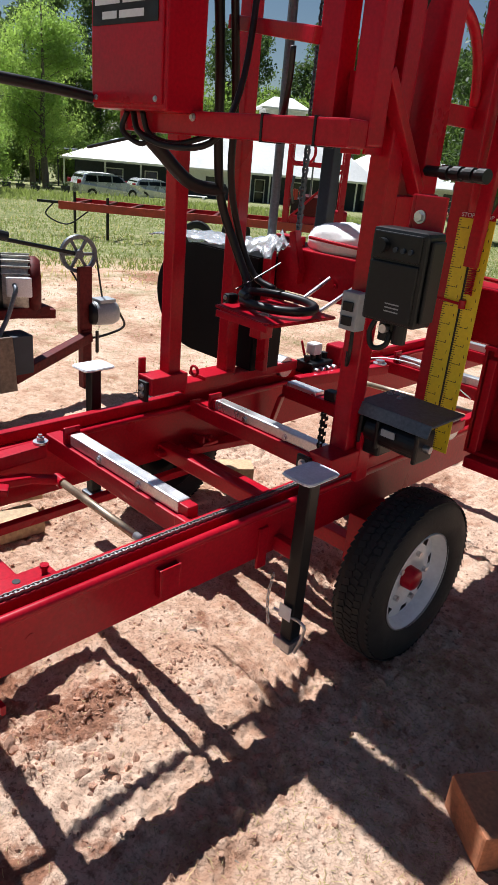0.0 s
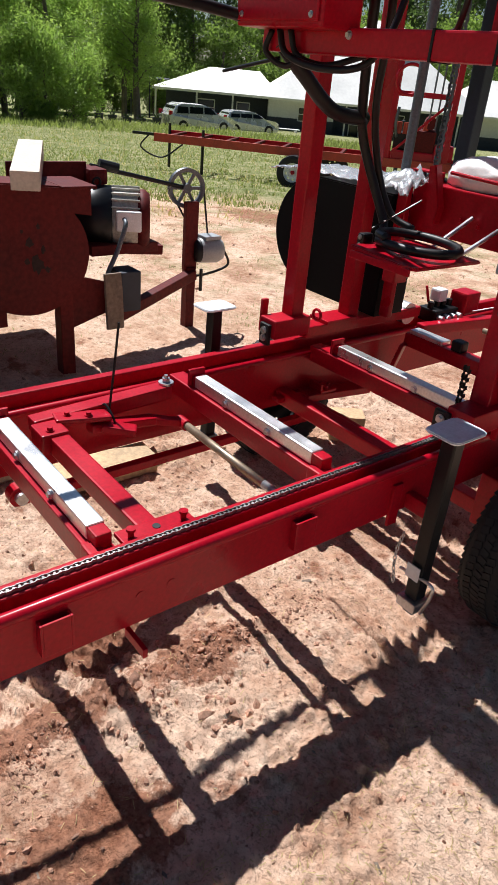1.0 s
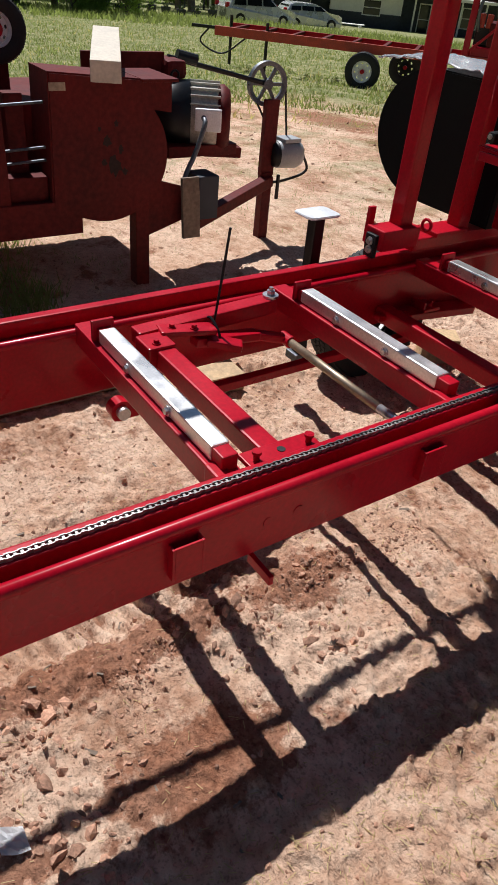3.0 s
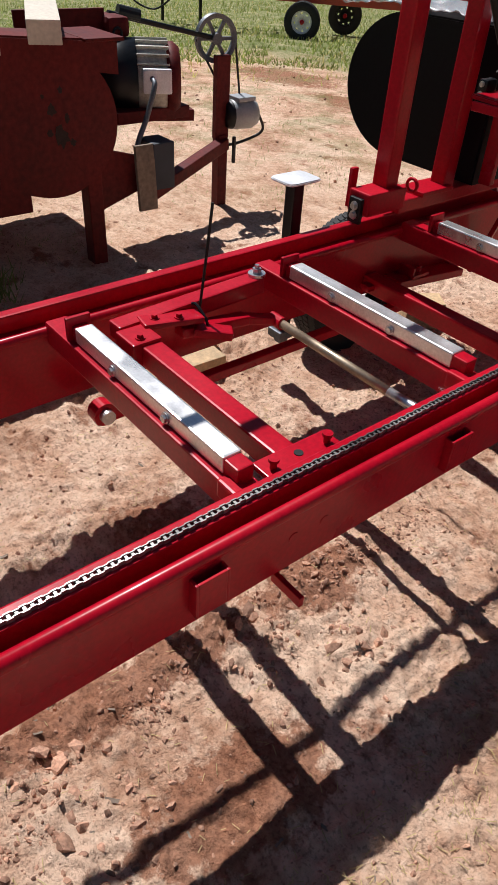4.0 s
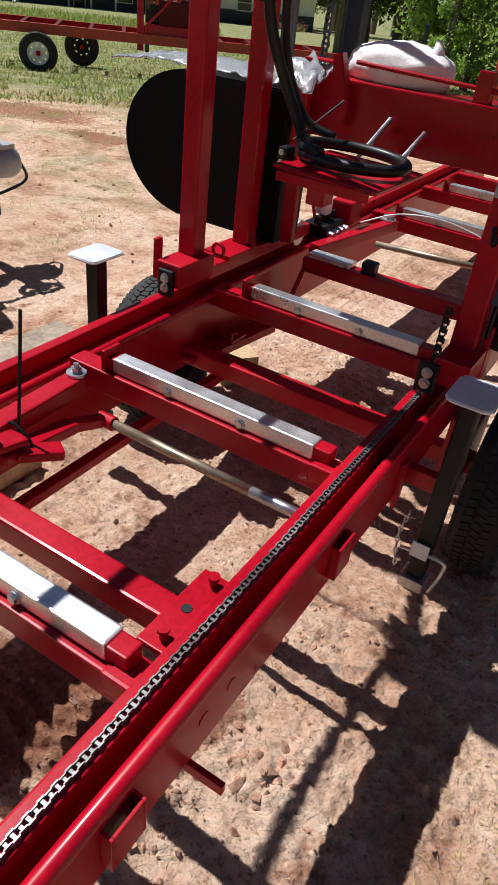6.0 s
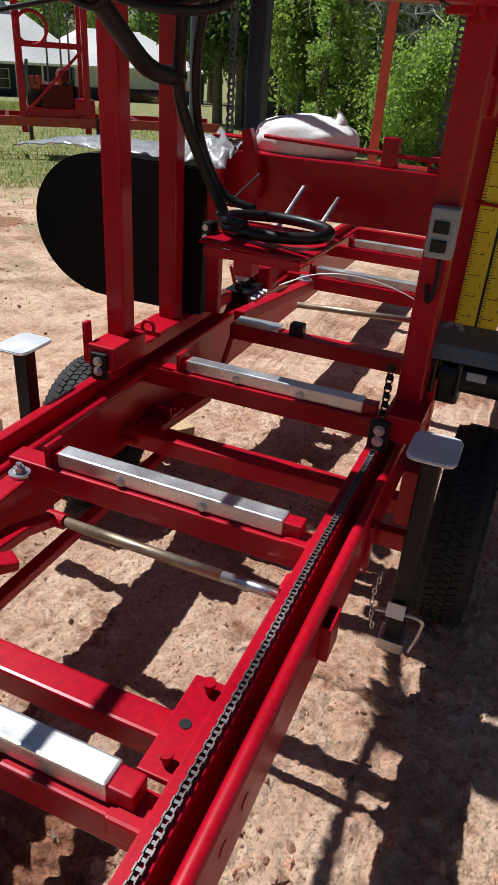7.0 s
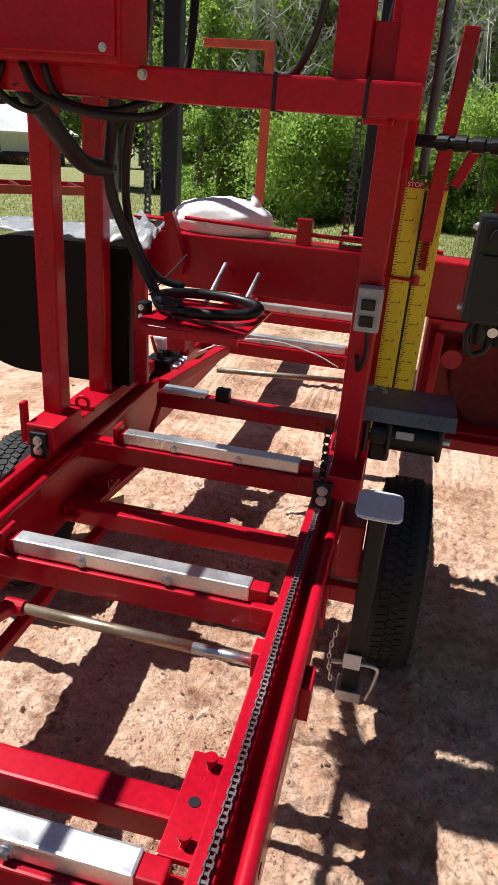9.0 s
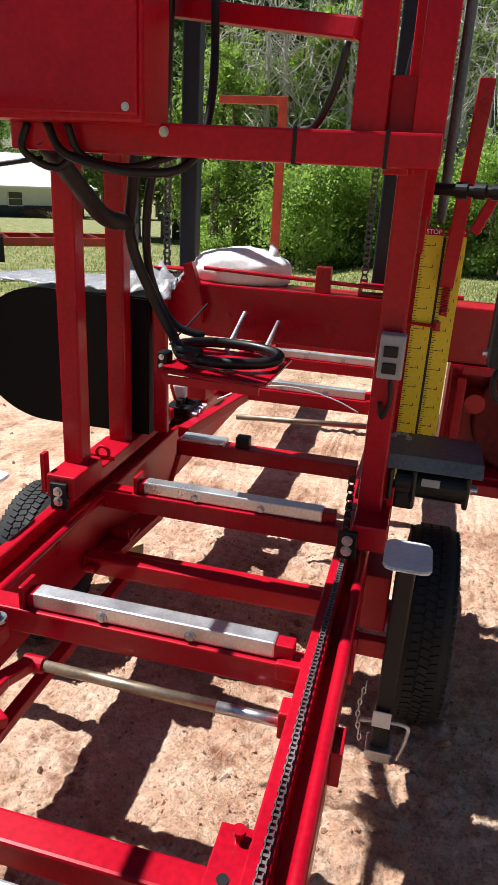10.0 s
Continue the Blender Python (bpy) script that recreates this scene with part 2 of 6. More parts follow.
def perlin(x, y, seed=0):
    """Gradient noise on a lattice of whole numbers, about -0.7 to 0.7."""
    xi, yi = np.floor(x).astype(int), np.floor(y).astype(int)
    xf, yf = x - xi, y - yi
    u, v = xf * xf * xf * (xf * (xf * 6 - 15) + 10), yf * yf * yf * (yf * (yf * 6 - 15) + 10)

    def corner(i, j):
        a = _ang[_perm[(_perm[(xi + i + seed * 37) % 512] + yi + j) % 512]]
        return np.cos(a) * (xf - i) + np.sin(a) * (yf - j)
    top = corner(0, 0) * (1 - u) + corner(1, 0) * u
    low = corner(0, 1) * (1 - u) + corner(1, 1) * u
    return top * (1 - v) + low * v


def fractal(x, y, freq, octaves, seed=0, gain=0.55):
    out, amp = 0, 1.0
    for o in range(octaves):
        out = out + amp * perlin(x * freq, y * freq, seed + o)
        freq, amp = freq * 2.03, amp * gain
    return out


def cells(x, y, freq, seed):
    """Broken crust: each clod's own height, and how far a point lies from the nearest crack."""
    x, y = x * freq, y * freq
    xi, yi = np.floor(x).astype(int), np.floor(y).astype(int)
    f1, f2, own = x * 0 + 9.0, x * 0 + 9.0, x * 0
    for i in (-1, 0, 1):
        for j in (-1, 0, 1):
            h = _perm[(_perm[(xi + i + seed * 31) % 512] + yi + j) % 512]
            g = _perm[(h + 57) % 512]
            d = np.hypot(xi + i + h / 512.0 - x, yi + j + g / 512.0 - y)
            first = d < f1
            f2 = np.where(first, f1, np.minimum(f2, d))
            own = np.where(first, _perm[(g + 91) % 512] / 512.0, own)
            f1 = np.where(first, d, f1)
    return own, np.clip((f2 - f1) / 0.35, 0, 1)


def ground_height(x, y):
    near = 1 - smooth_step(2.5, 7.0, np.hypot(x + 1.5, y - 1.2))
    z = fall(x, y)
    z = z + near * (0.022 * perlin(x * 1.3, y * 1.3, 3) + 0.011 * fractal(x, y, 3.7, 2, 5))
    rough = np.clip(0.42 + 1.6 * perlin(x * 1.7, y * 1.7, 11), 0.2, 1.0)
    lumps = fractal(x, y, 13.0, 3, 21)
    z = z + near * rough * (0.030 * np.maximum(lumps, -0.12) + 0.026 * np.abs(fractal(x, y, 24.0, 2, 31))) + near * 0.006 * fractal(x, y, 33.0, 2, 51)
    # clods trodden into patches, most between the rails
    bare = np.clip(3.0 * perlin(x * 2.6, y * 2.6, 61) + 0.25 + 0.35 * smooth_step(-1.25, -1.4, x), 0, 1) * near
    wx, wy = x + 0.02 * perlin(x * 14, y * 14, 71), y + 0.02 * perlin(x * 14, y * 14, 72)
    for freq, amp, sd in ((9.0, 0.026, 2), (21.0, 0.020, 5), (41.0, 0.010, 8)):
        own, rim = cells(wx, wy, freq, sd)
        z = z + bare * amp * (own - 0.4) * rim
    # cracked crusty strip and tyre prints beside the mill
    strip = np.exp(-((x + 1.42 + 0.03 * np.sin(y * 5)) / 0.085) ** 2) * smooth_step(-1.5, 0.0, y) * (1 - smooth_step(1.05, 1.4, y))
    z = z + strip * (0.012 + 0.040 * np.maximum(fractal(x, y, 19.0, 3, 41), -0.1))
    for cx, cy, wx, wy in ((-1.13, 1.57, 0.13, 0.16), (-1.75, 2.75, 0.15, 0.3), (-1.45, 2.25, 0.15, 0.2)):
        z = z + np.exp(-(((x - cx) / wx) ** 2 + ((y - cy) / wy) ** 2) ** 2) * 0.013 * np.clip(1.6 * np.sin((y + 0.3 * x) * 125), -1, 1)
    # lugged tyre track between the rails
    lug = smooth_step(-1.86, -1.80, x) * (1 - smooth_step(-1.56, -1.50, x)) * (1 - smooth_step(0.75, 0.95, y))
    z = z - 0.055 * smooth_step(-2.0, -1.85, x) * (1 - smooth_step(-1.60, -1.42, x)) * (1 - smooth_step(0.6, 1.1, y)) * smooth_step(-3, -2, y)
    z = z + lug * 0.012 * np.clip(1.5 * np.sin((y - 0.25 * np.abs(x + 1.68)) * 109 + 0.6 * perlin(x * 6, y * 6, 81)), -1, 1)
    # churned ruts on the yard behind
    rut = np.exp(-((x * 0.62 + y * 0.78 - 0.2) / 0.55) ** 2) * smooth_step(-5.0, -6.0, x)
    z = z + rut * 0.10 * waves(x, y, 6, 5.0) + (1 - near) * 0.03 * waves(x, y, 7, 1.2) * (np.hypot(x, y) < 60)
    return z


def spread(lo, hi, fine_lo, fine_hi, step, grow=1.13):
    out = list(np.arange(fine_lo, fine_hi, step))
    s, v = step, fine_hi
    while v < hi:
        out.append(v)
        s *= grow
        v += s
    s, v = step, fine_lo
    left = []
    while v > lo:
        s *= grow
        v -= s
        left.append(v)
    return np.array(left[::-1] + out + [hi])


gx, gy = spread(-420, 420, -3.0, 0.1, 0.008), spread(-420, 420, -0.6, 3.2, 0.008)
GX, GY = np.meshgrid(gx, gy)
GZ = ground_height(GX, GY)
nx, ny = len(gx), len(gy)
idx = np.arange(nx * ny).reshape(ny, nx)
quads = np.stack([idx[:-1, :-1], idx[:-1, 1:], idx[1:, 1:], idx[1:, :-1]], -1).reshape(-1, 4)
gm = bpy.data.meshes.new("ground")
gm.from_pydata(np.stack([GX, GY, GZ], -1).reshape(-1, 3).tolist(), [], quads.tolist())
gm.polygons.foreach_set("use_smooth", [True] * len(gm.polygons))
ground = tagged(new("ground", gm), "bare sandy red-brown dirt yard with clods, turning to grass", "ground", kind="structure")

DIRT = bpy.data.materials.new("sandy_dirt_and_grass")
DIRT.use_nodes = True
n, k = DIRT.node_tree.nodes, DIRT.node_tree.links.new
pb = n["Principled BSDF"]
co = n.new("ShaderNodeTexCoord")


def noise_node(scale, detail=6, rough=0.6):
    t = n.new("ShaderNodeTexNoise")
    t.inputs["Scale"].default_value, t.inputs["Detail"].default_value, t.inputs["Roughness"].default_value = scale, detail, rough
    k(co.outputs["Object"], t.inputs["Vector"])
    return t.outputs[0]


def ramp_node(src, stops):
    r = n.new("ShaderNodeValToRGB")
    while len(r.color_ramp.elements) < len(stops):
        r.color_ramp.elements.new(0.5)
    for e, (p, c) in zip(r.color_ramp.elements, stops):
        e.position, e.color = p, (*c, 1)
    k(src, r.inputs[0])
    return r.outputs[0]


def mix_node(f, a, b, how="MIX"):
    m = n.new("ShaderNodeMix")
    m.data_type, m.blend_type = "RGBA", how
    for s, v in ((m.inputs[0], f), (m.inputs[6], a), (m.inputs[7], b)):
        if isinstance(v, float):
            s.default_value = v
        else:
            k(v, s)
    return m.outputs[2]


def math_node(op, a, b=0.0, c=0.0):
    m = n.new("ShaderNodeMath")
    m.operation = op
    for s, v in zip(m.inputs, (a, b, c)):
        if isinstance(v, (int, float)):
            s.default_value = v
        else:
            k(v, s)
    return m.outputs[0]


sandy = ramp_node(noise_node(2.2), [(0.36, (0.36, 0.18, 0.105)), (0.46, (0.63, 0.39, 0.265)), (0.58, (0.84, 0.62, 0.465))])
clay = ramp_node(noise_node(24), [(0.33, (0.34, 0.165, 0.095)), (0.5, (0.63, 0.41, 0.285)), (0.64, (0.83, 0.63, 0.475))])
soil = mix_node(0.4, sandy, clay)
damp = ramp_node(noise_node(4.3, 7, 0.68), [(0.57, (0, 0, 0)), (0.66, (1, 1, 1))])
sep = n.new("ShaderNodeSeparateXYZ")
k(co.outputs["Object"], sep.inputs[0])


def stain(x, y, rx, ry):
    """A ragged oval patch of damp soil."""
    u = math_node("MULTIPLY", math_node("ADD", sep.outputs[0], -x), 1 / rx)
    v = math_node("MULTIPLY", math_node("ADD", sep.outputs[1], -y), 1 / ry)
    r = math_node("SQRT", math_node("ADD", math_node("MULTIPLY", u, u), math_node("MULTIPLY", v, v)))
    return ramp_node(math_node("ADD", r, math_node("MULTIPLY_ADD", noise_node(16, 6, 0.7), 2.4, -1.2)), [(0.75, (1, 1, 1)), (1.0, (0, 0, 0))])


for sx, sy, rx, ry in ((-1.06, 0.42, 0.14, 0.28), (-1.44, 0.35, 0.09, 0.5), (-1.42, 0.97, 0.12, 0.2), (-1.05, -0.1, 0.12, 0.2), (-1.75, 0.75, 0.25, 0.2), (-8.2, 6.7, 1.0, 0.55), (-6.6, 6.2, 0.5, 0.3)):
    damp = math_node("MAXIMUM", damp, stain(sx, sy, rx, ry))
soil = mix_node(math_node("MULTIPLY", damp, 0.85), soil, ramp_node(noise_node(50, 4), [(0.3, (0.17, 0.06, 0.032)), (0.7, (0.44, 0.20, 0.115))]))
speck = ramp_node(noise_node(95, 4), [(0.36, (0.34, 0.27, 0.24)), (0.47, (1, 1, 1)), (0.7, (1.1, 1.08, 1.05))])
soil = mix_node(0.5, soil, speck, "MULTIPLY")
dx, dy = math_node("ADD", sep.outputs[0], 2.0), math_node("ADD", sep.outputs[1], -1.5)
dist = math_node("SQRT", math_node("ADD", math_node("MULTIPLY", dx, dx), math_node("MULTIPLY", dy, dy)))
wob = math_node("MULTIPLY_ADD", noise_node(0.55, 5), 7.0, -3.5)
edge = n.new("ShaderNodeMapRange")
edge.inputs["From Min"].default_value, edge.inputs["From Max"].default_value = 8.2, 10.8
k(math_node("ADD", dist, wob), edge.inputs[0])
patch = ramp_node(noise_node(1.9, 8, 0.72), [(0.47, (0, 0, 0)), (0.62, (1, 1, 1))])
thin = n.new("ShaderNodeMapRange")
thin.inputs["From Min"].default_value, thin.inputs["From Max"].default_value = 2.4, 5.0
thin.inputs["To Max"].default_value = 0.55
k(dist, thin.inputs[0])
cover = math_node("MAXIMUM", edge.outputs[0], math_node("MULTIPLY", thin.outputs[0], patch))
turf = ramp_node(noise_node(3.0, 8, 0.75), [(0.3, (0.095, 0.125, 0.035)), (0.48, (0.20, 0.215, 0.085)), (0.64, (0.40, 0.355, 0.20))])
ground_col = mix_node(cover, soil, turf)
k(ground_col, pb.inputs["Base Color"])
pb.inputs["Roughness"].default_value = 0.95
pb.inputs["Specular IOR Level"].default_value = 0.15
bp = n.new("ShaderNodeBump")
bp.inputs["Strength"].default_value, bp.inputs["Distance"].default_value = 1.0, 0.021
k(math_node("ADD", math_node("MULTIPLY", noise_node(38, 8, 0.7), 1.0), math_node("MULTIPLY", noise_node(160, 4), 0.35)), bp.inputs["Height"])
k(bp.outputs[0], pb.inputs["Normal"])
gm.materials.append(DIRT)

# ---- the sawmill's track ----
NX0, NX1 = -1.29, -1.197      # near rail, inner and outer side
FX0, FX1 = -2.19, -2.09      # far rail
RZ0, RZ1 = 0.495, 0.645
Y0, Y1 = -3.2, 5.3
bed = thing("sawmill_bed", (-1.69, 1.0, 0), "bright red painted steel sawmill track on wheels, standing on bare dirt", "sawmill")

near = wpart("near_rail", box(bmesh.new(), (NX1 - 0.007, Y0, RZ0), (NX1, Y1, RZ1 - 0.01)), RED, bed)
bm = bmesh.new()
box(bm, (NX0, Y0, RZ0), (NX1 - 0.007, Y1, RZ0 + 0.008), 0.002)
box(bm, (NX0, Y0, RZ1 - 0.085), (NX1 - 0.007, Y1, RZ1 - 0.075), 0.002)
wpart("flange", bm, RED, near)
bm = bmesh.new()
pipe(bm, [(NX1 - 0.013, Y0, RZ1 - 0.010), (NX1 - 0.013, Y1, RZ1 - 0.010)], 0.0155, 12)
wpart("outer_lip", bm, RED, near, smooth=True)
wpart("inner_bar", box(bmesh.new(), (NX0 - 0.003, Y0, RZ1 - 0.075), (NX0 + 0.040, Y1, RZ1 + 0.008), 0.005), RED, near)

# drive chain lying on the inner bar
link_v, link_f = [], []
for x0, x1, y0, y1, z1 in ((-0.0085, -0.0055, -0.0075, 0.0075, 0.011), (0.0055, 0.0085, -0.0075, 0.0075, 0.011), (-0.0055, 0.0055, -0.0033, 0.0033, 0.0085)):
    b0 = len(link_v)
    link_v += [(x, y, z) for z in (0, z1) for x, y in ((x0, y0), (x1, y0), (x1, y1), (x0, y1))]
    link_f += [[b0 + i for i in q] for q in ((3, 2, 1, 0), (4, 5, 6, 7), (0, 1, 5, 4), (1, 2, 6, 5), (2, 3, 7, 6), (3, 0, 4, 7))]
places = []
for i, y in enumerate(np.arange(-1.2, 1.72, 0.0125)):
    m = Matrix.Translation((NX0 + 0.026 + 0.001 * math.sin(y * 9), y, RZ1 + 0.008)) @ Matrix.Diagonal((0.88 if i % 2 else 0.64, 0.82, 0.8, 1))
    places.append(np.array(m))
batch("drive_chain", link_v, link_f, places, CHAIN, bed, "oiled steel roller chain")

far = wpart("far_rail", box(bmesh.new(), (FX1 - 0.007, Y0, 0.40), (FX1, Y1, 0.60)), RED, bed)
bm = bmesh.new()
box(bm, (FX0, Y0, 0.40), (FX1 - 0.007, Y1, 0.408), 0.002)
box(bm, (FX0, Y0, 0.592), (FX1, Y1, 0.604), 0.003)
wpart("flange", bm, RED, far)
wpart("outer_lip", box(bmesh.new(), (FX0 + 0.005, Y0, 0.604), (FX0 + 0.04, Y1, 0.652), 0.006), RED, far)
wpart("inner_lip", pipe(bmesh.new(), [(FX1 - 0.012, Y0, 0.606), (FX1 - 0.012, Y1, 0.606)], 0.014, 10), RED, far, smooth=True)

# pockets and torch holes on the near rail's outer side
for py in (-0.93, -0.25, 0.426, 1.104):
    bm = bmesh.new()
    for a, b in (((NX1, py - 0.036, 0.53), (NX1 + 0.022, py - 0.030, 0.615)), ((NX1, py + 0.030, 0.53), (NX1 + 0.022, py + 0.036, 0.615)), ((NX1 + 0.016, py - 0.030, 0.53), (NX1 + 0.022, py + 0.030, 0.615))):
        box(bm, a, b, 0.0015)
    wpart("stake_pocket", bm, RED, near)
for hy in (0.63, 0.71):
    bm = bmesh.new()
    cyl(bm, (NX1 - 0.004, hy, 0.57), (NX1 + 0.0015, hy, 0.57), 0.013, n=24)
    wpart("plugged_hole", bm, RED, near)
wpart("tab", box(bmesh.new(), (NX1 - 0.02, 0.60, 0.45), (NX1 + 0.065, 0.612, 0.475), 0.002), RED, near)
wpart("stub_arm", box(bmesh.new(), (NX1, 1.455, 0.46), (NX1 + 0.010, 1.495, 0.60), 0.002), RED, near)


# bunks: an aluminium-capped tube on a red cross tube
def bunk(y, lo=-1.955, hi=-1.357):
    b = wpart("bunk", box(bmesh.new(), (FX1 - 0.01, y - 0.014, 0.572), (NX0 + 0.004, y + 0.048, 0.638), 0.005), RED, bed)
    wpart("bunk_tube", box(bmesh.new(), (lo - 0.02, y + 0.003, 0.634), (hi + 0.042, y + 0.044, 0.676), 0.004), RED, b)
    wpart("wear_cap", box(bmesh.new(), (lo, y, 0.640), (hi, y + 0.047, 0.681), 0.005), ALU, b, "scuffed aluminium cap")
    for bx in (-1.775, -1.555):
        wpart("bolt", bolt(bmesh.new(), (bx, y, 0.655), (0, -1, 0), 0.0095, 0.009), STEEL, b)
    wpart("end_plate", box(bmesh.new(), (lo - 0.032, y - 0.010, 0.62), (lo - 0.020, y + 0.055, 0.698), 0.003), RED, b)
    wpart("foot", box(bmesh.new(), (NX0 - 0.06, y - 0.02, 0.60), (NX0 + 0.002, y + 0.02, 0.645), 0.006), RED, b)
    return b


for by in (-1.49, -0.80, -0.11, 0.578, 1.27, 1.952, 3.31, 4.0):
    bunk(by)

# first log turner: cross tube, pivot arm, cylinder rod
turner = wpart("log_turner", box(bmesh.new(), (-1.87, 0.71, 0.572), (-1.30, 0.767, 0.630), 0.006), RED, bed)
wpart("pivot_arm", beam(bmesh.new(), (-1.985, 0.70, 0.618), (-1.997, 1.19, 0.632), 0.055, 0.05), RED, turner)
wpart("hook_arm", beam(bmesh.new(), (-1.925, 0.86, 0.600), (-1.94, 1.10, 0.565), 0.045, 0.03), RED, turner)
wpart("hook_tip", beam(bmesh.new(), (-1.94, 1.09, 0.567), (-1.93, 1.20, 0.535), 0.04, 0.026), RED, turner)
wpart("claw_tooth", beam(bmesh.new(), (-1.915, 0.90, 0.600), (-1.86, 0.99, 0.585), 0.05, 0.025), RED, turner)
wpart("hinge_block", box(bmesh.new(), (-1.955, 0.685, 0.575), (-1.865, 0.77, 0.640), 0.006), RED, turner)
wpart("hinge_plate", beam(bmesh.new(), (-1.955, 0.76, 0.640), (-1.925, 0.93, 0.628), 0.06, 0.018), RED, turner)
for p in ((-1.95, 0.80, 0.645), (-1.925, 0.86, 0.642), (-1.89, 0.72, 0.64)):
    wpart("bolt", bolt(bmesh.new(), p, (0, 0, 1), 0.009, 0.013), RED, turner)
bm = bmesh.new()
cyl(bm, (-1.997, 1.18, 0.655), (-1.997, 1.18, 0.664), 0.026, n=28)
cyl(bm, (-1.997, 1.18, 0.664), (-1.997, 1.18, 0.678), 0.014, n=6)
cyl(bm, (-1.997, 1.18, 0.678), (-1.997, 1.18, 0.688), 0.007, n=10)
wpart("pivot_bolt", bm, STEEL, turner, "zinc pivot bolt with broad washer")
wpart("cylinder_rod", pipe(bmesh.new(), [(-1.92, 1.205, 0.535), (-1.464, 1.198, 0.538)], 0.0135, 14), BRONZE, turner, "bronze coloured hydraulic rod", True)
wpart("rod_sleeve", pipe(bmesh.new(), [(-1.464, 1.198, 0.538), (-1.29, 1.196, 0.54)], 0.0135, 14), STEEL, turner, "plain steel sleeve", True)
wpart("clevis", cyl(bmesh.new(), (-1.945, 1.205, 0.535), (-1.895, 1.205, 0.535), 0.020, n=16), RED, turner)
wpart("rod_bracket", box(bmesh.new(), (-1.322, 1.170, 0.515), (-1.288, 1.225, 0.585), 0.005), RED, turner)
mount = wpart("mount_plate", box(bmesh.new(), (-1.348, 0.642, 0.632), (-1.286, 0.838, 0.645), 0.003), RED, turner)
for y in (0.668, 0.812):
    bm = bmesh.new()
    cyl(bm, (-1.312, y, 0.64), (-1.312, y, 0.664), 0.0075, n=14)
    cyl(bm, (-1.312, y, 0.662), (-1.312, y, 0.669), 0.0115, n=14)
    wpart("pin", bm, RED, turner)
wpart("pin_eye", cyl(bmesh.new(), (-1.318, 0.74, 0.644), (-1.318, 0.74, 0.6465), 0.010, n=16), BLACK, turner, "dark bolt hole")
wpart("strap", pipe(bmesh.new(), [(-1.948, 0.937, 0.60), (-1.944, 0.955, 0.75), (-1.943, 0.975, 0.919)], 0.004, 6), HOSE, turner, "thin black strap")
wpart("strap_loop", pipe(bmesh.new(), [(-1.985, 0.93, 0.63), (-1.95, 0.93, 0.652), (-1.905, 0.935, 0.62), (-1.91, 0.94, 0.575)], 0.004, 6), HOSE, turner)
# roller and long low links
wpart("push_bar", beam(bmesh.new(), (-1.985, 0.62, 0.372), (-1.975, 1.95, 0.385), 0.034, 0.03, 0.004), RED, bed)
bm = bmesh.new()
cyl(bm, (-1.985, 0.635, 0.405), (-1.945, 0.635, 0.405), 0.034, n=24)
wpart("roller", bm, RED, bed)
wpart("roller_hub", cyl(bmesh.new(), (-1.945, 0.635, 0.405), (-1.925, 0.635, 0.405), 0.02, n=16), STEEL, bed)
wpart("axle_tube", beam(bmesh.new(), (-2.09, 1.795, 0.45), (-1.29, 1.80, 0.45), 0.06, 0.06, 0.008), RED, bed)
A0, A1, A2 = Vector((-2.040, 2.251, 0.409)), Vector((-2.047, 1.877, 0.442)), Vector((-2.050, 1.731, 0.455))
arm = wpart("lower_arm", beam(bmesh.new(), A0, A1, 0.085, 0.030, 0.005), RED, bed)
wpart("hook_tip", beam(bmesh.new(), A1 - (A2 - A1) * 0.1, A2, 0.042, 0.022, 0.008), RED, arm)
AC = A0.lerp(A2, 0.5) + Vector((0, 0, 0.022))
wpart("clamp", box(bmesh.new(), AC - Vector((0.04, 0.045, 0.007)), AC + Vector((0.04, 0.045, 0.007)), 0.003), RED, arm)
wpart("clamp_ear", box(bmesh.new(), AC + Vector((-0.035, -0.045, 0.006)), AC + Vector((0.035, -0.032, 0.035)), 0.003), RED, arm)
for p in ((-0.022, 0.0), (0.022, 0.0), (0.0, 0.03)):
    wpart("bolt", bolt(bmesh.new(), AC + Vector((*p, 0.007)), (0, 0, 1), 0.009, 0.014), RED, arm)
wpart("arm_hanger", beam(bmesh.new(), A0, (FX1 - 0.02, A0.y, A0.z + 0.03), 0.04, 0.03, 0.004), RED, arm)

# second turner, past the saw head
t2 = wpart("second_turner", box(bmesh.new(), (-2.02, 2.44, 0.585), (-1.30, 2.51, 0.645), 0.006), RED, bed)
wpart("wear_strip", box(bmesh.new(), (-2.0, 2.445, 0.645), (-1.82, 2.505, 0.665), 0.004), ALU, t2)
wpart("cylinder_rod", pipe(bmesh.new(), [(-1.88, 2.83, 0.64), (-1.30, 2.93, 0.64)], 0.013, 12), BRONZE, t2, smooth=True)
wpart("pivot_arm", beam(bmesh.new(), (-2.03, 2.55, 0.64), (-1.93, 3.15, 0.64), 0.05, 0.05), RED, t2)
wpart("valve", box(bmesh.new(), (-1.78, 2.45, 0.643), (-1.725, 2.50, 0.690), 0.008), BLACK, t2)
wpart("pivot_bolt", bolt(bmesh.new(), (-1.95, 3.12, 0.665), (0, 0, 1), 0.025, 0.02), STEEL, t2)
wpart("back_crossbar", box(bmesh.new(), (-2.09, 4.6, 0.55), (-1.29, 4.66, 0.62), 0.006), RED, bed)
wpart("drop_leg", beam(bmesh.new(), (-2.0, 2.42, 0.6), (-2.06, 2.40, 0.36), 0.05, 0.02), RED, bed)


